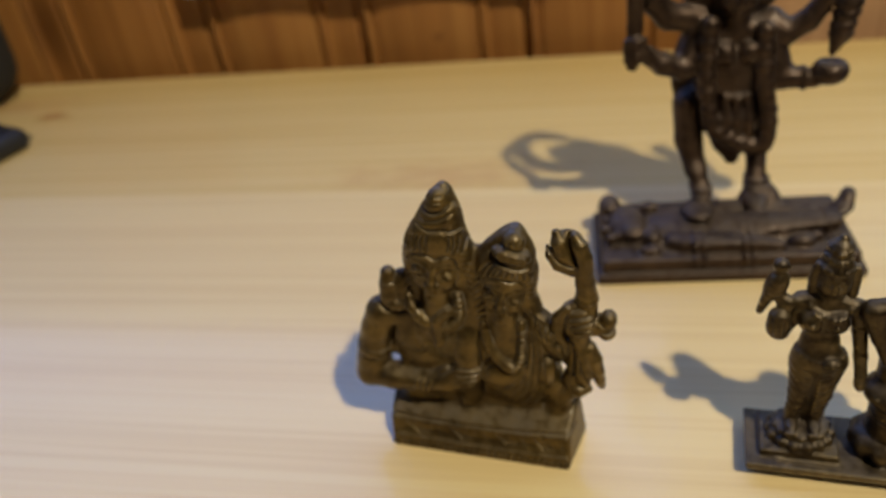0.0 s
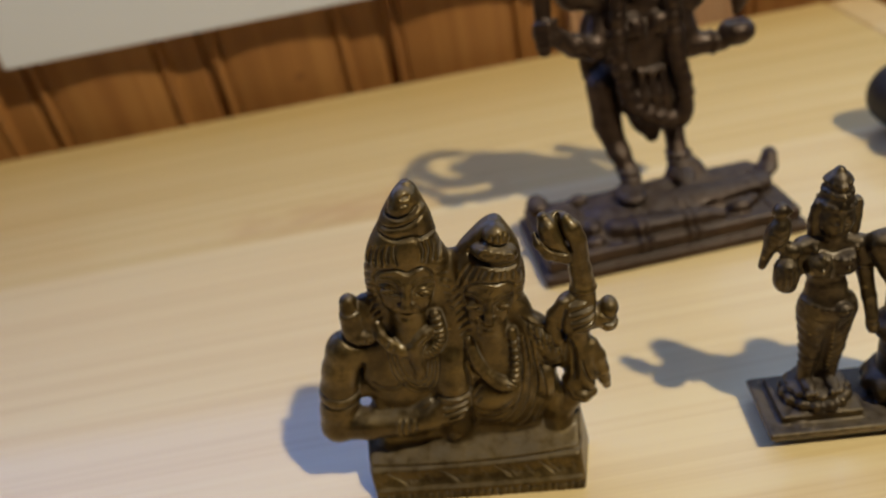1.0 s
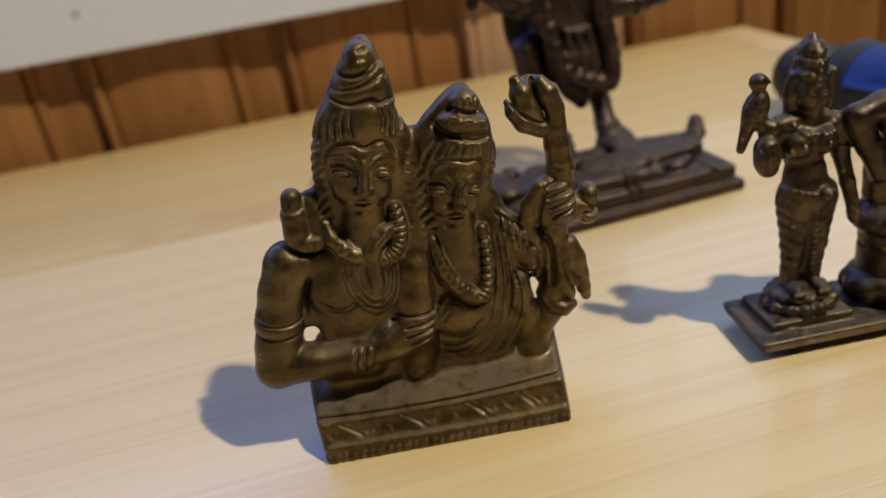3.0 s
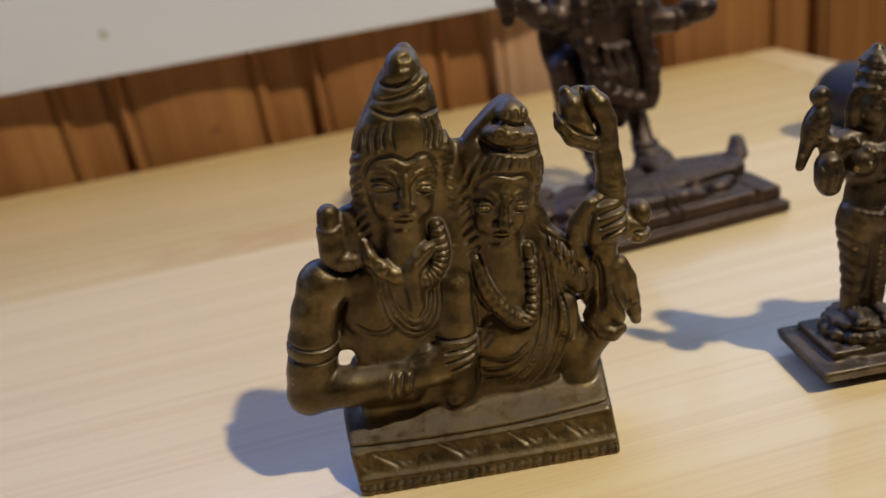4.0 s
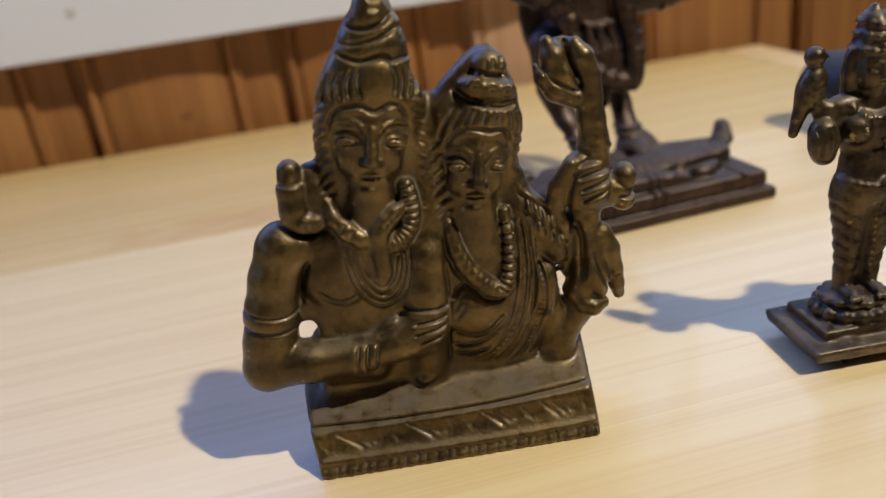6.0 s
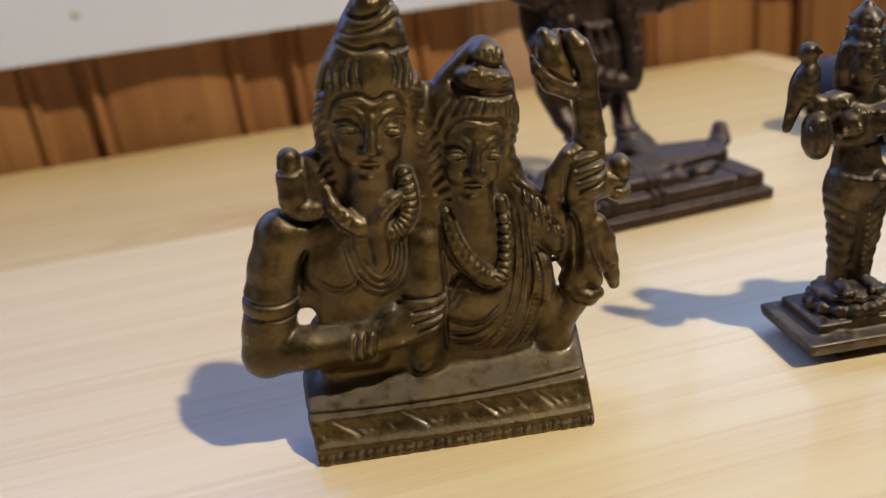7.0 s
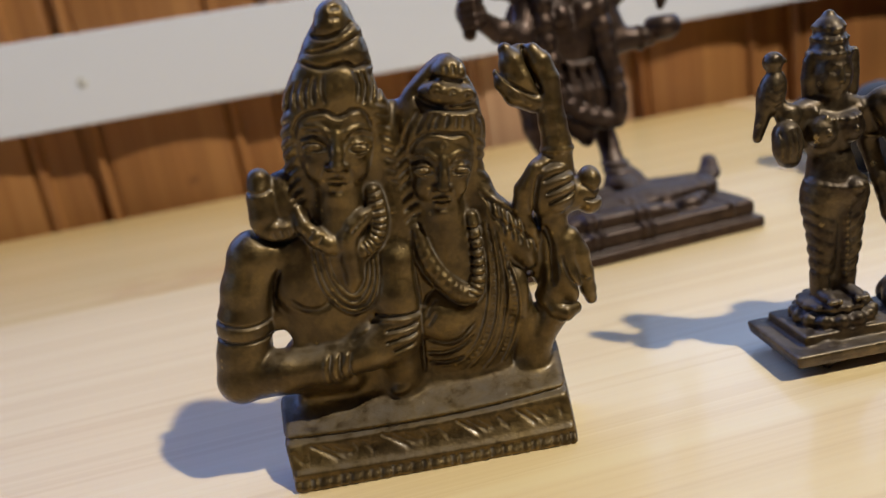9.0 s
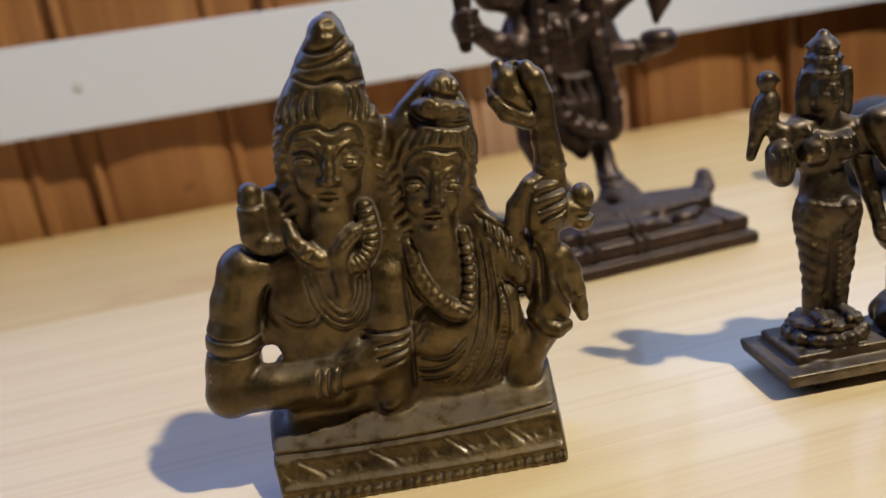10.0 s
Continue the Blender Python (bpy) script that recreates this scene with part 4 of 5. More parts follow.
    # far arm: forearm up from the plinth, bangle, hand on the staff, hanging hand
    c.limb([(23.6, 10.2, 13.0), (25.2, 9.8, 18.5), (29.0, 9.0, 23.6)], [3.7, 3.1, 3.2], 1.4)
    c.limb([(27.8, 8.0, 27.0), (29.0, 6.6, 25.0), (30.8, 6.2, 24.2), (33.0, 7.2, 24.4)], [1.4, 1.7, 1.8, 1.4], 0.5)
    c.limb([(29.4, 9.0, 27.5), (31.4, 7.8, 32.0), (32.4, 8.0, 38.0)], [3.4, 3.2, 2.6], 1.0)
    c.egg((32.0, 6.6, 30.6), (2.4, 2.3, 4.8), -14, 0.8)
    c.line([(31.0, 37.0), (31.4, 34.0), (32.4, 31.0), (34.2, 28.4), (34.0, 26.0)], 0.36, 0.70, 9, fade=0.8)
    c.limb([(33.8, 8.2, 39.0), (35.0, 7.9, 35.4), (35.8, 7.9, 31.0), (36.4, 8.1, 27.6), (36.9, 8.4, 25.2)], [2.1, 2.3, 2.0, 1.6, 1.2], 0.5)
    c.line([(34.6, 31.6), (35.8, 30.2), (36.9, 30.4)], 0.30, 0.45, 11, fade=0.5)
    c.limb([(30.6, 9.2, 30.0), (30.8, 9.0, 44.0)], [3.2, 3.2], 1.0)
    c.line([(28.6, 43.0), (29.6, 39.0), (29.4, 34.0), (28.8, 30.0)], 0.55, 0.9, 11, fade=1.5)
    c.egg((30.2, 7.8, 50.0), (4.8, 3.6, 6.4), 10, 0.8)
    c.limb([(24.9, 8.2, 46.6), (25.8, 7.4, 50.2), (28.2, 6.4, 54.2)], [1.8, 1.9, 1.4], 0.5)
    c.limb([(25.0, 8.4, 46.2), (26.2, 8.0, 42.4), (26.9, 8.0, 40.0)], [1.8, 1.7, 1.1], 0.5)
    c.egg((32.0, 6.0, 49.6), (3.4, 2.0, 4.8), 8, 0.6)
    for pts in ([(29.2, 54.0), (32.0, 54.8), (36.4, 55.0)], [(28.8, 51.6), (31.8, 52.4), (36.2, 52.9)], [(29.0, 49.2), (31.8, 50.0), (35.8, 50.8)], [(29.4, 47.0), (31.8, 47.8), (35.2, 48.6)]):
        c.line(pts, 0.32, 0.70, 10, fade=0.8)
        c.line(offset(pts, 0.0, -1.0), 0.42, -0.22, 10, fade=0.8)
    c.line([(28.9, 53.4), (27.6, 50.0), (27.2, 45.6), (27.9, 41.4)], 0.36, 0.75, 9, fade=1.0)
    c.limb([(34.0, 9.2, 47.0), (37.4, 9.0, 47.4)], [3.4, 3.2], 1.0)
    c.egg((39.0, 8.7, 49.2), (2.4, 3.0, 3.2), 6, 0.6)
    c.egg((38.6, 8.7, 45.2), (2.5, 2.8, 2.4), 6, 0.6)
    c.line([(36.8, 49.6), (39.4, 47.6), (41.6, 48.6)], 0.34, 0.45, 12, fade=0.5)
    c.line([(36.8, 46.6), (39.2, 46.0), (41.4, 46.8)], 0.34, 0.60, 12, fade=0.5)
    # staff and lotus-like head
    c.limb([(33.4, 8.6, 52.0), (33.4, 8.4, 58.0), (33.1, 8.4, 62.0), (32.8, 8.4, 66.0)], [2.9, 2.8, 2.65, 2.5], 0.6)
    c.line([(30.0, 57.0), (33.4, 56.8), (36.8, 56.6)], 0.6, -0.45, 13)
    c.line([(33.4, 58.4), (33.2, 62.0), (32.8, 66.0)], 0.45, -0.22, 9, beads=1.8)
    c.limb([(33.0, 8.4, 66.0), (33.0, 8.2, 70.0), (32.0, 8.4, 73.4), (30.9, 9.0, 75.6)], [2.5, 2.3, 2.2, 1.5], 0.4)
    c.limb([(29.6, 8.6, 68.0), (28.0, 8.5, 71.0), (26.8, 8.8, 74.2), (25.9, 9.4, 76.6)], [2.0, 2.7, 2.4, 1.3], 0.4)
    c.limb([(30.0, 8.2, 66.2), (26.6, 7.9, 68.2), (24.7, 8.2, 70.8), (23.9, 9.0, 72.6)], [2.0, 2.2, 1.8, 0.9], 0.35)
    c.egg((28.8, 10.6, 72.4), (4.4, 2.4, 4.8), 0, 0.8)
    c.line([(29.3, 77.0), (29.4, 73.3), (30.6, 70.0), (31.4, 67.6)], 0.34, 0.85, 13, fade=0.8)
    c.line([(23.8, 73.6), (25.4, 70.8), (28.2, 68.6), (30.6, 67.4)], 0.30, 0.60, 13, fade=0.8)
    c.line([(26.6, 75.8), (27.8, 72.4), (29.6, 69.2)], 0.28, -0.20, 12, fade=1.0)
    for x, z in ((24.6, 70.2), (25.8, 69.0), (27.0, 68.2)):
        c.line([(x, z), (x + 1.1, z - 1.5)], 0.26, 0.26, 11, fade=0.5)
    # opening under the arm, and a pinhole at the far side
    c.limb([(-25.5, -4, 29.2), (-25.5, 20, 29.2)], 1.75, 0.5, cut=True)
    c.limb([(-24.7, -4, 28.4), (-24.7, 20, 28.4)], 1.35, 0.5, cut=True)
    c.limb([(25.2, -4, 32.4), (25.6, 20, 32.4)], 0.55, 0.4, cut=True)
    # cast ornament on the plinth: sunk panel with slanting leaves, hatched foot
    c.line([(-26.5, 6.3), (0, 5.9), (28.0, 6.4)], 1.9, 0.45, 6, fade=2.0)
    c.line([(-30, 9.5), (-14, 9.0), (0, 8.9), (14, 9.2), (31, 10.2)], 0.34, 0.55, 7)
    c.line([(-27.4, 10.4), (-14, 9.9), (0, 9.8), (14, 10.2), (28.0, 11.2)], 0.5, -0.20, 7, fade=2.0)
    c.line([(-28.4, 3.5), (-12, 3.2), (0, 3.0), (14, 3.0), (28.4, 3.3)], 0.62, -0.50, 5, fade=1.0)
    c.line([(-28.4, 1.0), (0, 0.8), (28.4, 0.9)], 1.1, -0.45, 5, fade=0.5)
    for i in range(28):
        x = -27.0 + 2.0 * i + 0.25 * math.sin(2.3 * i)
        c.line([(x + 0.25, 2.5), (x - 0.25, 0.2)], 0.46, 0.30 + 0.08 * math.sin(1.7 * i), 4, fade=0.3)
    for g, w, n in ((-24.4, 6.0, 3), (-10.4, 6.0, 3), (4.6, 5.2, 3), (16.6, 4.4, 3)):
        for j in range(n):
            leaf = [(g + 2.2 * j, 8.3 - 0.3 * j), (g + 2.2 * j + 0.45 * w, 6.6 - 0.4 * j), (g + w + 1.5 * j, 4.5 + 0.5 * j)]
            c.line(leaf, 0.36, 0.36 - 0.08 * j, 6, fade=0.9)
        c.line([(g - 1.2, 4.8), (g - 2.2, 6.2), (g - 3.6, 7.6)], 0.34, 0.18, 6, fade=0.8)
        c.line([(g + 8.4, 7.9), (g + 9.2, 6.6), (g + 9.6, 5.2)], 0.34, 0.16, 6, fade=0.8)
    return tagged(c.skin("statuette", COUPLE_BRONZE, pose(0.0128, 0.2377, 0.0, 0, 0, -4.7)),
                  "olive-brown brass bust of two figures on a plinth", "statuette")


def standing_statuette():
    c = Clay((-5, -4, -0.5), (66, 27, 78), 0.42)

    def Y(z, dy=0.0):
        return 10.5 + 0.10 * (z - 14) + dy

    # shared plate on small feet, stepped block, lotus
    c.planes((-1, -1, 2), (64, 23, 7), [((-1, 0, -0.25), -0.6), ((1, 0, 0), 63), ((0, -1, -0.3), -0.6), ((0, 1, 0), 21.5), ((0, 0, 1), 5.8), ((0, 0, -1), -2.6)], 0.7)
    for x, y in ((8, 3), (8, 18), (40, 3), (57, 18), (57, 3)):
        c.limb([(x, y, 3.4), (x, y, 1.1)], [3.2, 1.1], 0.8)
    c.slab((3.2, 2.8, 5), (23.8, 19.0, 8.2), 0.7)
    c.egg((13.9, 10.6, 9.4), (8.6, 7.6, 2.5), 0, 0.6)
    c.egg((13.9, 10.6, 12.2), (7.4, 6.6, 1.9), 0, 0.5)
    for i in range(14):
        a = 2 * math.pi * i / 14
        c.egg((13.9 + 8.0 * math.cos(a), 10.6 + 7.0 * math.sin(a), 9.6), (1.35, 1.2, 1.6), 0, 0.7)
        c.egg((13.9 + 6.9 * math.cos(a + 0.2), 10.6 + 6.1 * math.sin(a + 0.2), 12.2), (0.9, 0.9, 0.8), 0, 0.6)
    # legs in a pleated cloth, feet
    for x0, x1, x2 in ((10.9, 12.2, 12.2), (16.9, 18.1, 19.2)):
        c.limb([(x0, Y(15), 15), (x1 - 0.1, Y(24), 24), (x2, Y(34), 34)], [1.9, 2.7, 3.8], 1.0)
        c.egg((x0, Y(15, -2.8), 14.3), (1.7, 3.0, 1.2), 0, 0.6)
        for j in range(3):
            c.egg((x0 - 1.1 + 1.1 * j, Y(14, -6.0), 14.0), (0.6, 0.8, 0.7), 0, 0.2)
    c.limb([(14.2, Y(20, 1.2), 16), (15.4, Y(32), 32)], [2.2, 3.4], 1.0)
    for i in range(7):
        z = 35 - 2.6 * i
        for s, x in ((-1, 12.4 - 0.06 * i), (1, 18.8 - 0.20 * i)):
            c.line([(x - s * 1.0, z - 1.6), (x + s * 1.4, z - 0.4), (x + s * 3.6, z + 1.4)], 0.40, 0.34, 14)
    c.line([(15.4, 35), (15.0, 27), (14.5, 17)], 0.7, 0.4, 14, fade=2.0)
    c.line([(16.6, 36), (16.3, 26), (15.8, 18)], 0.6, -0.9, 12, beads=1.5)
    c.egg((16.0, Y(36), 36.0), (7.3, 5.0, 5.2), 6, 1.0)
    c.egg((18.2, Y(36, -4.4), 37.2), (2.2, 1.6, 2.0), 0, 0.6)
    c.line([(9.2, 39.2), (15.5, 37.4), (22.0, 38.2)], 0.6, -0.45, 14, beads=1.6)
    c.line([(10.6, 44.6), (15.4, 43.4), (20.2, 44.2)], 0.45, -0.45, 14, beads=1.3)
    c.egg((15.5, Y(41.5), 41.5), (5.0, 4.0, 5.0), 0, 2.0)
    c.egg((15.2, Y(48.5), 48.5), (5.8, 4.3, 5.8), 0, 1.2)
    for x in (12.4, 18.3):
        c.egg((x, Y(50, -2.9), 49.4), (3.3, 3.0, 3.2), 0, 0.6)
        c.egg((x, Y(50, -6.0), 49.4), (0.7, 0.6, 0.7), 0, 0.3)
    c.limb([(9.8, Y(53), 53.6), (16, Y(54), 54.4), (23.2, Y(53), 52.2)], [2.4, 2.6, 2.4], 1.0)
    c.limb([(16.2, Y(54), 53.5), (16.6, Y(58), 58)], [3.0, 2.7], 0.8)
    c.line([(11.6, 53.6), (14.6, 51.9), (18.4, 51.7), (21.4, 52.8)], 0.75, -0.8, 13, beads=1.5)
    # head: long ears with rolls, tall crown
    c.egg((16.6, Y(60, -0.4), 60.2), (4.3, 4.4, 5.3), 3, 0.6)
    for x in (12.2, 21.4):
        c.limb([(x + 0.3, Y(60), 63.4), (x, Y(60), 60), (x, Y(60), 56.4)], [1.4, 1.6, 1.5], 0.4)
    face(c, 16.5, Y(60, -4.5), 60.9, 7.0, 3, 0.50)
    c.limb([(16.9, Y(64), 64.0), (17.3, Y(70), 69.2)], [4.3, 2.9], 0.6)
    c.egg((17.4, Y(71), 70.0), (2.9, 2.8, 2.0), 3, 0.5)
    c.egg((17.5, Y(72), 71.9), (1.3, 1.3, 1.3), 0, 0.6)
    for z, hw in ((64.8, 4.8), (67.6, 3.8), (69.8, 3.0)):
        c.line([(17 - hw, z + 0.4), (17, z - 0.5), (17.2 + hw, z)], 0.55, -0.7, 24, beads=1.4)
    c.line([(17.1, 65.6), (17.3, 69.4)], 1.1, -0.7, 13, beads=1.7)
    # raised arm with a bird, hanging arm
    c.limb([(9.8, Y(53), 53.4), (8.2, Y(49, 0.2), 47.6), (5.6, Y(46, -2.2), 44.8)], [2.2, 2.0, 1.9], 0.8)
    c.limb([(5.0, Y(45, -2.8), 45.6), (4.6, Y(50, -3.4), 50.2)], [2.5, 2.9], 0.6)
    c.egg((4.4, Y(48, -4.0), 48.2), (3.1, 2.8, 4.2), 6, 0.6)
    for x in (2.9, 4.3, 5.7):
        c.line([(x - 0.3, 51.6), (x, 48.6), (x + 0.2, 45.2)], 0.32, 0.55, Y(48), fade=0.8)
    c.egg((6.2, Y(53, -2.0), 53.6), (2.4, 2.2, 2.6), 0, 0.7)
    c.limb([(8.6, Y(53, -1.0), 54.0), (6.0, Y(53, -2.0), 53.5)], [1.5, 1.6], 0.5)
    c.egg((3.1, Y(59, -1.6), 58.6), (2.9, 2.7, 5.0), 18, 0.7)
    c.limb([(1.8, Y(56, -1.2), 56.0), (-0.2, Y(52, -0.8), 49.8)], [1.8, 1.0], 0.5)
    c.limb([(4.4, Y(56, -1.8), 55.6), (5.8, Y(54, -2.0), 52.6)], [1.7, 1.9], 0.6)
    c.egg((3.7, Y(65, -2.2), 64.9), (2.1, 2.1, 2.1), 0, 0.8)
    c.limb([(4.6, Y(65, -2.5), 65.3), (6.2, Y(65, -2.9), 64.7)], [0.95, 0.35], 0.3)
    for i in range(3):
        c.line([(1.4 - 0.2 * i, 60.4 - 1.7 * i), (3.0, 59.2 - 1.7 * i), (4.6, 60.0 - 1.7 * i)], 0.3, 0.32, 14)
    c.limb([(23.2, Y(52), 52.0), (24.9, Y(46, 1), 44.5), (25.8, Y(38, -0.5), 37.5), (26.4, Y(32, -2), 31.6)], [2.3, 2.0, 1.7, 1.6], 0.8)
    c.egg((26.4, Y(30, -2.2), 30.4), (1.7, 1.7, 3.0), -6, 0.6)
    c.line([(23.0, 46.6), (27.0, 46.0)], 0.4, -0.5)
    # the second, broader figure of the pair with its round stand
    X = 39.6
    c.egg((X, 11.5, 10.0), (12.4, 9.8, 6.0), 0, 1.0)
    c.limb([(X, 11.5, 12), (X, 11.5, 21)], [9.4, 9.4], 1.0, flat=0.9)
    c.egg((X, 11.5, 27.0), (11.9, 9.2, 5.2), 0, 0.8)
    c.limb([(X, 12.5, 28), (X, 12.5, 39), (X, 13.0, 49)], [9.5, 9.0, 8.0], 1.5, flat=0.62)
    c.limb([(X - 13.0, 12.0, 53.4), (X - 6.5, 12.5, 54.8), (X, 13.0, 55.2), (X + 6.5, 12.5, 54.8), (X + 13.0, 12.0, 53.4)], [2.8, 3.2, 3.2, 3.2, 2.8], 1.2)
    c.limb([(X - 13.0, 12.0, 53.0), (X - 10.0, 11.0, 46.0), (X - 7.6, 10.0, 39.0)], [3.2, 2.8, 2.0], 1.0)
    c.limb([(X + 13.0, 12.0, 53.0), (X + 10.0, 11.0, 46.0), (X + 7.6, 10.0, 39.0)], [3.2, 2.8, 2.0], 1.0)
    c.line([(X - 9.5, 47.0), (X - 4.0, 45.4), (X, 45.0)], 0.6, 0.6, 9, fade=1.0)
    for dx in (-7.0, -3.5):
        c.egg((X + dx, 6.8, 53.6), (1.3, 1.2, 1.1), 0, 0.4)
    for i in range(12):
        a = 2 * math.pi * i / 12
        c.egg((X + 11.0 * math.cos(a), 11.5 + 8.6 * math.sin(a), 9.0), (2.4, 2.2, 3.0), 0, 0.8)
        c.egg((X + 2.0, 12.0, 62.0), (4.2, 4.4, 5.6), 0, 1.0)
    for z in (13.4, 20.2, 31.6):
        c.line([(X - 14, z), (X + 14, z)], 0.5, 0.5)
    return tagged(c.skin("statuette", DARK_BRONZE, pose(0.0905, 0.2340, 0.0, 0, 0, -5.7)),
                  "dark bronze pair of figures on one low footed plate", "statuette")


def tall_statuette():
    c = Clay((-52, -4, -1), (54, 48, 164), 0.62)
    c.slab((-48.5, -0.4, 0), (48.8, 46, 4.2), 0.8)
    c.slab((-46.5, 1.6, 3), (46.8, 44, 9.6), 1.6)
    c.line([(-48, 4.4), (48, 4.4)], 0.5, 0.7, 8)
    # the lying figure underfoot
    c.egg((-36.0, 22.0, 13.5), (7.5, 8.0, 6.5), 0, 1.5)
    c.egg((-34.0, 15.0, 14.5), (4.5, 3.8, 4.0), 0, 1.0)
    c.egg((-27.0, 13.0, 12.5), (3.6, 3.6, 4.0), 0, 1.0)
    c.egg((-42.0, 35.0, 14.0), (4.5, 4.5, 4.8), 0, 1.2)
    c.egg((-13.0, 22.0, 11.5), (17.0, 10.0, 6.0), 0, 2.0)
    c.limb([(-2, 18, 12.5), (16, 17, 13.4), (40, 20, 12.2)], [6.0, 5.2, 4.2], 1.0)
    c.limb([(0, 28, 12), (18, 29, 12.5), (42, 28, 11.5)], [6.0, 5.0, 4.2], 1.5)
    c.limb([(41.0, 23.5, 11.5), (45.5, 25.0, 16.0), (46.6, 25.5, 20.6)], [3.4, 3.5, 2.7], 0.8)
    c.limb([(-19, 11, 11.5), (-10, 8, 12.4), (2, 7.4, 12.2), (13, 7.0, 11.6), (19, 6.4, 10.6)], [3.6, 3.6, 3.0, 3.0, 2.2], 0.8)
    for x in (-11.5, -8.6, 6.2, 9.0, 38.0):
        c.line([(x, 6), (x - 0.5, 17)], 0.8, -0.8, 24 if x > 30 else 12)
    for i in range(6):
        a = i * 1.1
        c.egg((-41.5 + 3.2 * math.cos(a), 20 + 7 * math.sin(a), 12.5), (2.3, 2.3, 2.5), 0, 0.6)
    c.egg((-4.0, 21.0, 9.5), (38.0, 15.0, 4.6), 0, 2.0)
    rnd = random.Random(4)
    for i in range(26):
        c.egg((rnd.uniform(-32, 36), rnd.uniform(5, 34), rnd.uniform(10.5, 13.5)), (rnd.uniform(2, 5), rnd.uniform(2, 4), rnd.uniform(1.5, 3.0)), rnd.uniform(-20, 20), 1.6)
    # standing legs and feet
    c.egg((-9.4, 19.0, 20.4), (5.8, 7.0, 3.2), 0, 1.2)
    c.limb([(-7.4, 22, 22), (-7.8, 23, 28), (-9.9, 24, 36), (-12.6, 25, 48), (-13.2, 26, 62)], [3.5, 3.3, 4.0, 5.0, 5.6], 1.5)
    for z in (25.5, 28.5):
        c.line([(-13.5, z), (-4, z - 0.4)], 0.8, -0.9)
    c.limb([(15.6, 30.5, 25.0), (15.4, 30.0, 17.0), (15.2, 29.0, 9.0)], [3.0, 7.8, 13.0], 1.5, flat=0.62)
    c.egg((12.8, 26.0, 19.0), (4.4, 7.0, 3.4), 0, 1.2)
    c.limb([(14.0, 31, 21), (13.3, 31, 36), (10.0, 29, 56)], [4.2, 3.5, 6.4], 1.5)
    for z in (24.0, 27.0):
        c.line([(8.5, z), (19, z - 0.4)], 0.8, -0.9)
    # skirt, belly, chest
    c.egg((1.0, 28.0, 62.0), (15.5, 7.5, 13.0), 0, 2.0)
    c.limb([(1.6, 25, 57), (2.2, 23.5, 48), (2.6, 22.5, 40.6)], [11.0, 7.0, 2.8], 1.5, flat=0.6)
    c.egg((1.0, 25.5, 77.0), (13.6, 8.4, 14.0), 0, 2.0)
    c.limb([(-10.5, 24, 91), (13.5, 24, 88)], [5.6, 5.6], 2.0)
    for x0, x1 in ((-1.6, -1.0), (2.2, 3.4), (6.0, 7.2)):
        c.limb([(x0, 18.6, 66.0), ((x0 + x1) / 2, 17.6, 58.0), (x1, 18.2, 51.0)], [1.4, 2.2, 1.6], 0.6)
    c.line([(-8, 69.6), (-3.3, 68.3), (2.5, 66.6), (8.0, 68.3), (12, 69.8)], 1.2, -0.9, 22)
    for x in (-3.2, 5.6):
        c.egg((x, 18.4, 83.0), (4.0, 3.4, 4.4), 0, 1.2)
    for i in range(3):
        c.line([(-5.2 + 1.5 * i, 88.5), (-1.8 + 0.9 * i, 80.0 + 0.6 * i), (0.8, 75.0 + 2.6 * i), (3.6 - 0.8 * i, 80.0 + 0.6 * i), (7.2 - 1.5 * i, 87.5)], 0.7, -0.6, 20, fade=2.0)
    # two heavy garland ropes that meet in a loop
    ropes = [[(-8.3, 94.0), (-9.0, 84.0), (-8.6, 74.0), (-7.2, 63.0), (-5.0, 55.5), (1.2, 50.0), (8.0, 47.2)], [(9.7, 90.5), (10.0, 78.5), (11.0, 70.0), (12.9, 61.5), (13.4, 52.0), (12.2, 47.0)]]
    for rope in ropes:
        c.limb([(x, 18.2 - 0.03 * (z - 60), z) for x, z in spline(rope, 10)], 2.8, 1.0)
        for n, (x, z) in enumerate(spline(rope, 10)):
            r = 3.1 + 0.4 * ((n * 7) % 5) / 4
            c.egg((x, 17.6 - 0.03 * (z - 60), z), (r, r, 3.4), 0, 1.2)
        for n, (x, z) in enumerate(spline(rope, 30)):
            if n % 3 == 1:
                c.line([(x - 3.2, z + 0.4), (x + 3.2, z - 0.4)], 0.45, 0.25, 20, fade=0.8)
    # head and crown
    c.limb([(0.8, 23, 90), (0.6, 22, 98)], [4.6, 4.4], 1.0)
    c.egg((0.4, 20.5, 103.5), (7.2, 7.4, 9.0), 0, 1.0)
    face(c, 0.4, 13.0, 104.5, 7.0, 0, 0.85)
    c.egg((0.4, 26.0, 104.0), (11.0, 6.5, 12.5), 0, 1.2)
    c.limb([(0.4, 23, 112), (0.4, 24, 120), (0.4, 24, 130)], [8.4, 6.2, 2.2], 1.0)
    for z, hw in ((112.5, 8.2), (118.0, 6.8), (123.5, 4.8)):
        c.line([(0.4 - hw, z), (0.4, z - 0.8), (0.4 + hw, z)], 0.8, -1.0)
    # arms: blade and cup below, two more raised
    c.limb([(-11.5, 23, 88), (-16.0, 19, 78.5), (-23.5, 16.5, 81.5), (-32.0, 15, 88.0)], [4.8, 4.3, 3.7, 3.0], 1.2)
    c.egg((-33.0, 14.6, 89.0), (4.2, 4.2, 5.0), 0, 0.7)
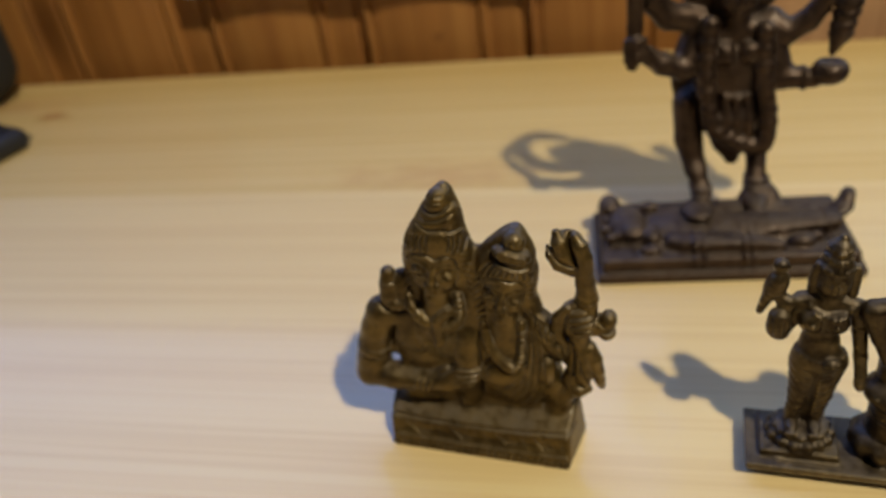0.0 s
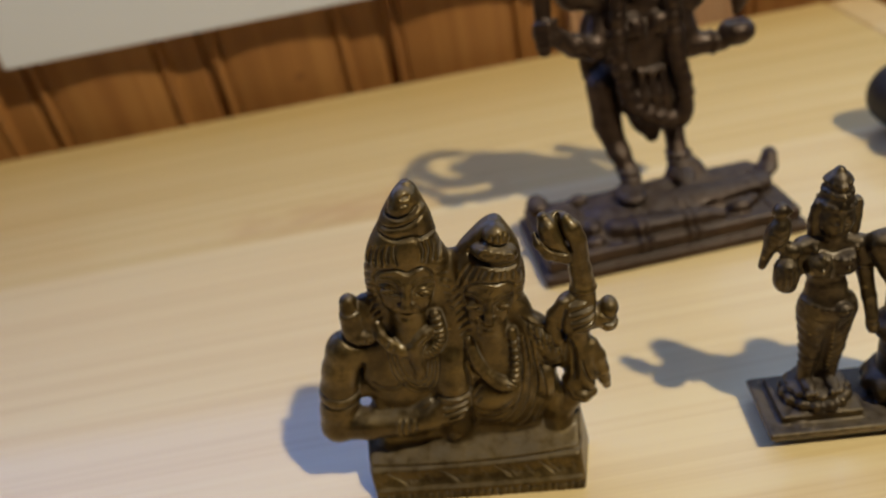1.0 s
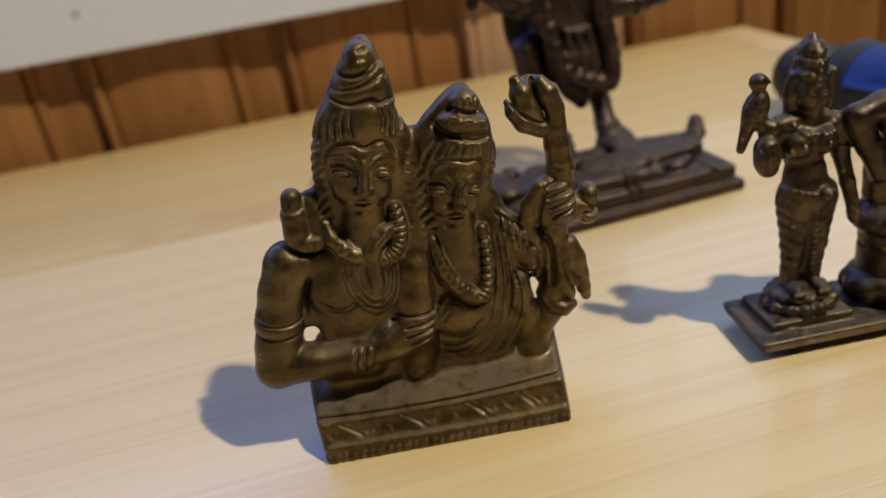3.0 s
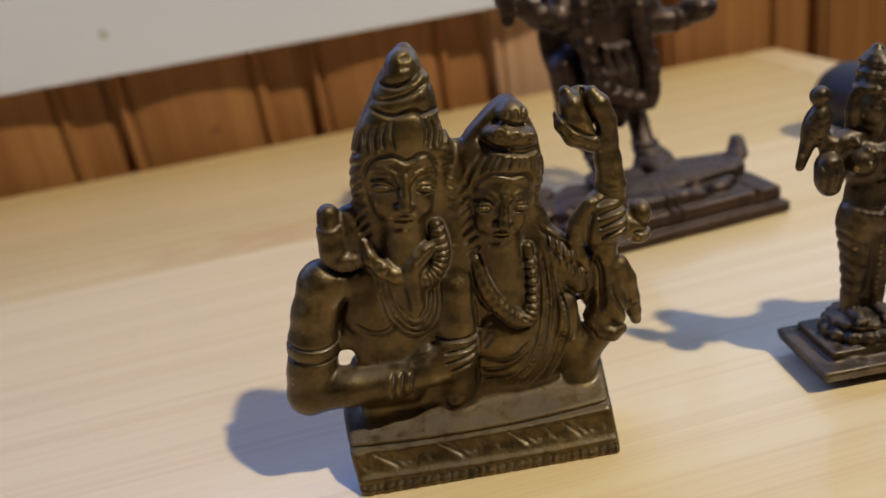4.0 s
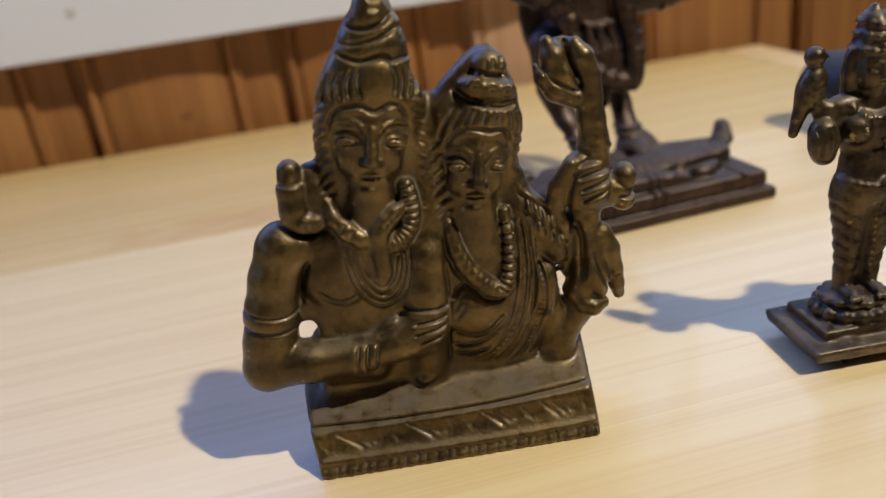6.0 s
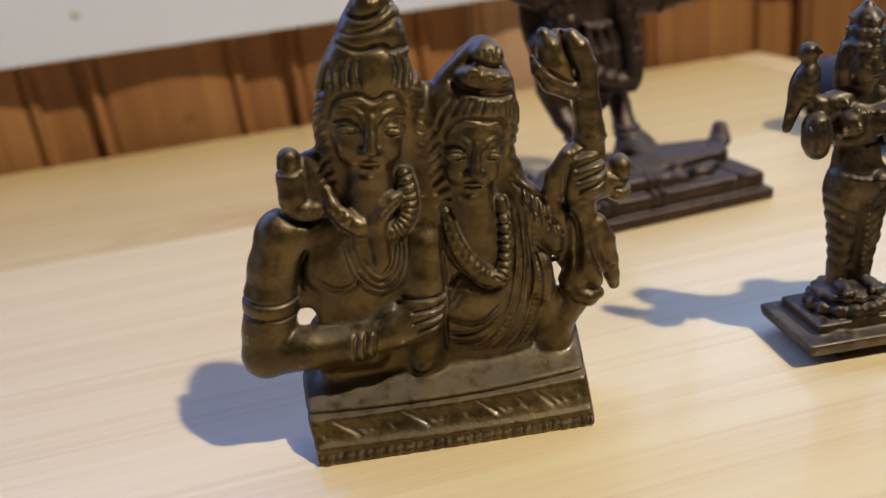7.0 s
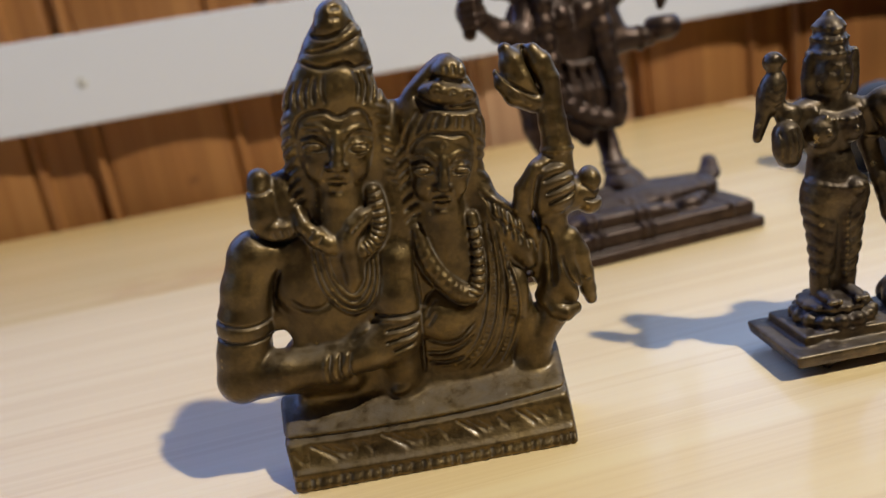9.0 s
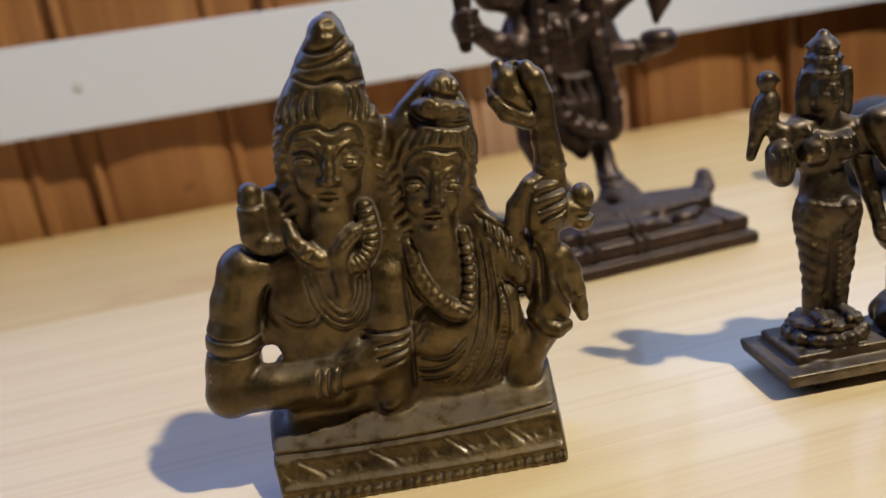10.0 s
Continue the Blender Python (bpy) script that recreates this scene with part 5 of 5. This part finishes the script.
    for i in range(4):
        c.limb([(-36.0, 11.8, 92.0 - 2.2 * i), (-32.6, 10.6, 92.2 - 2.2 * i), (-29.8, 12.2, 92.4 - 2.2 * i)], 1.2, 0.3)
    c.limb([(-33.8, 14.6, 82.5), (-33.0, 14.6, 96), (-32.6, 15.0, 112), (-31.5, 15.6, 121)], [2.2, 2.8, 3.2, 1.6], 0.5, flat=0.5)
    for x, z in ((-20.0, 80.4), (-27.0, 84.6)):
        c.line([(x - 2.0, z + 4.6), (x + 2.0, z - 4.6)], 0.7, -0.8)
    c.limb([(-11, 25, 94), (-21.5, 22, 96.5), (-27.0, 21, 103.0), (-26.0, 20, 118), (-22.0, 20, 130)], [5.2, 4.6, 4.4, 3.6, 3.0], 1.2)
    c.egg((-21.0, 19.5, 133.5), (4.4, 4.0, 5.0), 20, 0.8)
    c.egg((-9.0, 25.0, 110.0), (10.0, 5.0, 12.0), 10, 1.5)
    c.egg((8.0, 25.0, 108.0), (8.0, 5.0, 12.0), -10, 1.5)
    c.limb([(-31.5, 15.6, 120.0), (-29.5, 17.0, 128.0), (-24.0, 19.0, 133.0)], [1.8, 2.2, 2.4], 0.6)
    c.limb([(-21.0, 19.5, 133), (-17.5, 19.5, 140), (-11.0, 20, 145), (-5.0, 20.5, 146), (-1.0, 22, 138)], [2.6, 3.2, 3.4, 3.2, 3.0], 0.8)
    c.limb([(13.0, 23, 84), (16.5, 20.5, 72.5), (27.0, 18, 71.8)], [5.2, 4.6, 3.2], 1.2)
    c.line([(23.6, 67.5), (23.8, 76.0)], 0.8, -0.9)
    c.egg((31.6, 17.2, 74.6), (6.2, 6.0, 4.8), 0, 0.8)
    c.egg((31.6, 17.2, 80.0), (4.6, 4.4, 3.2), 0, 0.6, cut=True)
    c.limb([(12.5, 25, 91), (17.5, 22.5, 87.5), (24.0, 22, 91.5), (29.5, 22, 99), (30.5, 21, 112)], [5.0, 4.2, 3.8, 3.6, 3.2], 1.2)
    c.egg((30.5, 20.0, 115.5), (4.2, 4.0, 5.0), 0, 0.8)
    c.limb([(34.8, 19, 108), (35.0, 18.5, 97), (33.6, 18, 88), (31.6, 17.4, 81)], [2.4, 4.4, 4.0, 1.2], 0.9)
    for z in (88.5, 92.0, 95.5):
        c.line([(29.5, z), (39, z + 0.4)], 0.6, 0.7)
    # cloth that hangs behind
    c.egg((0.5, 32.0, 72.0), (19.5, 4.0, 26.0), 0, 1.5)

    def lean(co):
        """The figure stands on the back half of its plate and leans back a little."""
        x, y, z = co.T
        back = np.interp(z, [14, 22, 42, 90, 150], [0.0, 4.0, 13.5, 17.5, 19.0])
        drop = np.interp(z, [14, 40, 90, 150], [0.62, 0.55, 0.39, 0.20])
        return np.stack([x * (1 + 0.0035 * back) + 0.14 * back, y + back, z - drop * back], 1)

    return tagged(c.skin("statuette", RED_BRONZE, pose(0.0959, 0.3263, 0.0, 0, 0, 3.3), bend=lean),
                  "tall reddish-brown bronze many-armed figure standing on a lying one", "statuette")


couple_statuette()
standing_statuette()
tall_statuette()

# ---- loose things on the table ----
torch = tagged(new("torch"), "black rubber torch with blue inlays lying on the table", "torch")
torch.matrix_world = pose(0.2110, 0.3975, 0.0155, 0, 0, 180 + 12)
torch.scale = (1.12, 1.0, 1.12)
part("tail_cap", lathe([(0.0, -0.002), (0.010, -0.002), (0.0116, 0.001), (0.0126, 0.006), (0.0126, 0.017), (0.012, 0.021), (0.0, 0.021)], 40, "y"), BLACK_RUBBER, torch, smooth=True)
part("neck", lathe([(0.0, 0.019), (0.0105, 0.019), (0.0105, 0.030), (0.0, 0.030)], 40, "y"), BLACK_RUBBER, torch, smooth=True)
part("lug", boxed((0.007, 0.0205, -0.008), (0.0135, 0.0285, 0.002), 0.0022, 3), BLACK_RUBBER, torch, smooth=True)
part("barrel", lathe([(0.0, 0.028), (0.0152, 0.028), (0.0160, 0.031), (0.0156, 0.036), (0.0128, 0.039), (0.0130, 0.040), (0.0135, 0.050), (0.0138, 0.150), (0.0128, 0.156), (0.0, 0.156)], 48, "y"), BLACK_RUBBER, torch, smooth=True)


def inlay(a0, a1, y0, y1, r):
    """A curved plate let into the side of the torch."""
    bm = bmesh.new()
    rows = []
    for j in range(7):
        y = y0 + (y1 - y0) * j / 6
        rows.append([(bm.verts.new((rr * math.cos(a), y, rr * math.sin(a)))) for rr in (r,) for a in [radians(a0 + (a1 - a0) * i / 12) for i in range(13)]])
    for a, b in zip(rows, rows[1:]):
        for i in range(12):
            bm.faces.new((a[i], a[i + 1], b[i + 1], b[i]))
    bmesh.ops.solidify(bm, geom=bm.faces[:], thickness=0.0015)
    bmesh.ops.recalc_face_normals(bm, faces=bm.faces)
    return bm


part("inlay", inlay(15, 165, 0.031, 0.140, 0.0144), BLUE_PLASTIC, torch, "bright blue plastic inlay", smooth=True)

case = tagged(new("case"), "flat black rounded case lying on the table", "case")
case.matrix_world = pose(-0.345, 0.455, 0.0, 0, 0, -20)
part("shell", boxed((-0.048, -0.024, 0.0), (0.048, 0.024, 0.014), 0.006, 4), BLACK_RUBBER, case, smooth=True)
part("band", boxed((-0.0484, -0.0244, 0.0066), (0.0484, 0.0244, 0.0076), 0.0004), BLACK_CLOTH, case)

bag = tagged(new("bag"), "black cloth bag standing against the pine boards", "bag")
bag.matrix_world = pose(-0.422, 0.527, 0.0, 0, 0, 0)
part("body", boxed((-0.075, -0.030, 0.0), (0.075, 0.030, 0.17), 0.027, 5), BLACK_CLOTH, bag, smooth=True)
part("flap", boxed((-0.056, -0.0325, 0.075), (0.056, -0.026, 0.150), 0.003, 3), BLACK_CLOTH, bag)
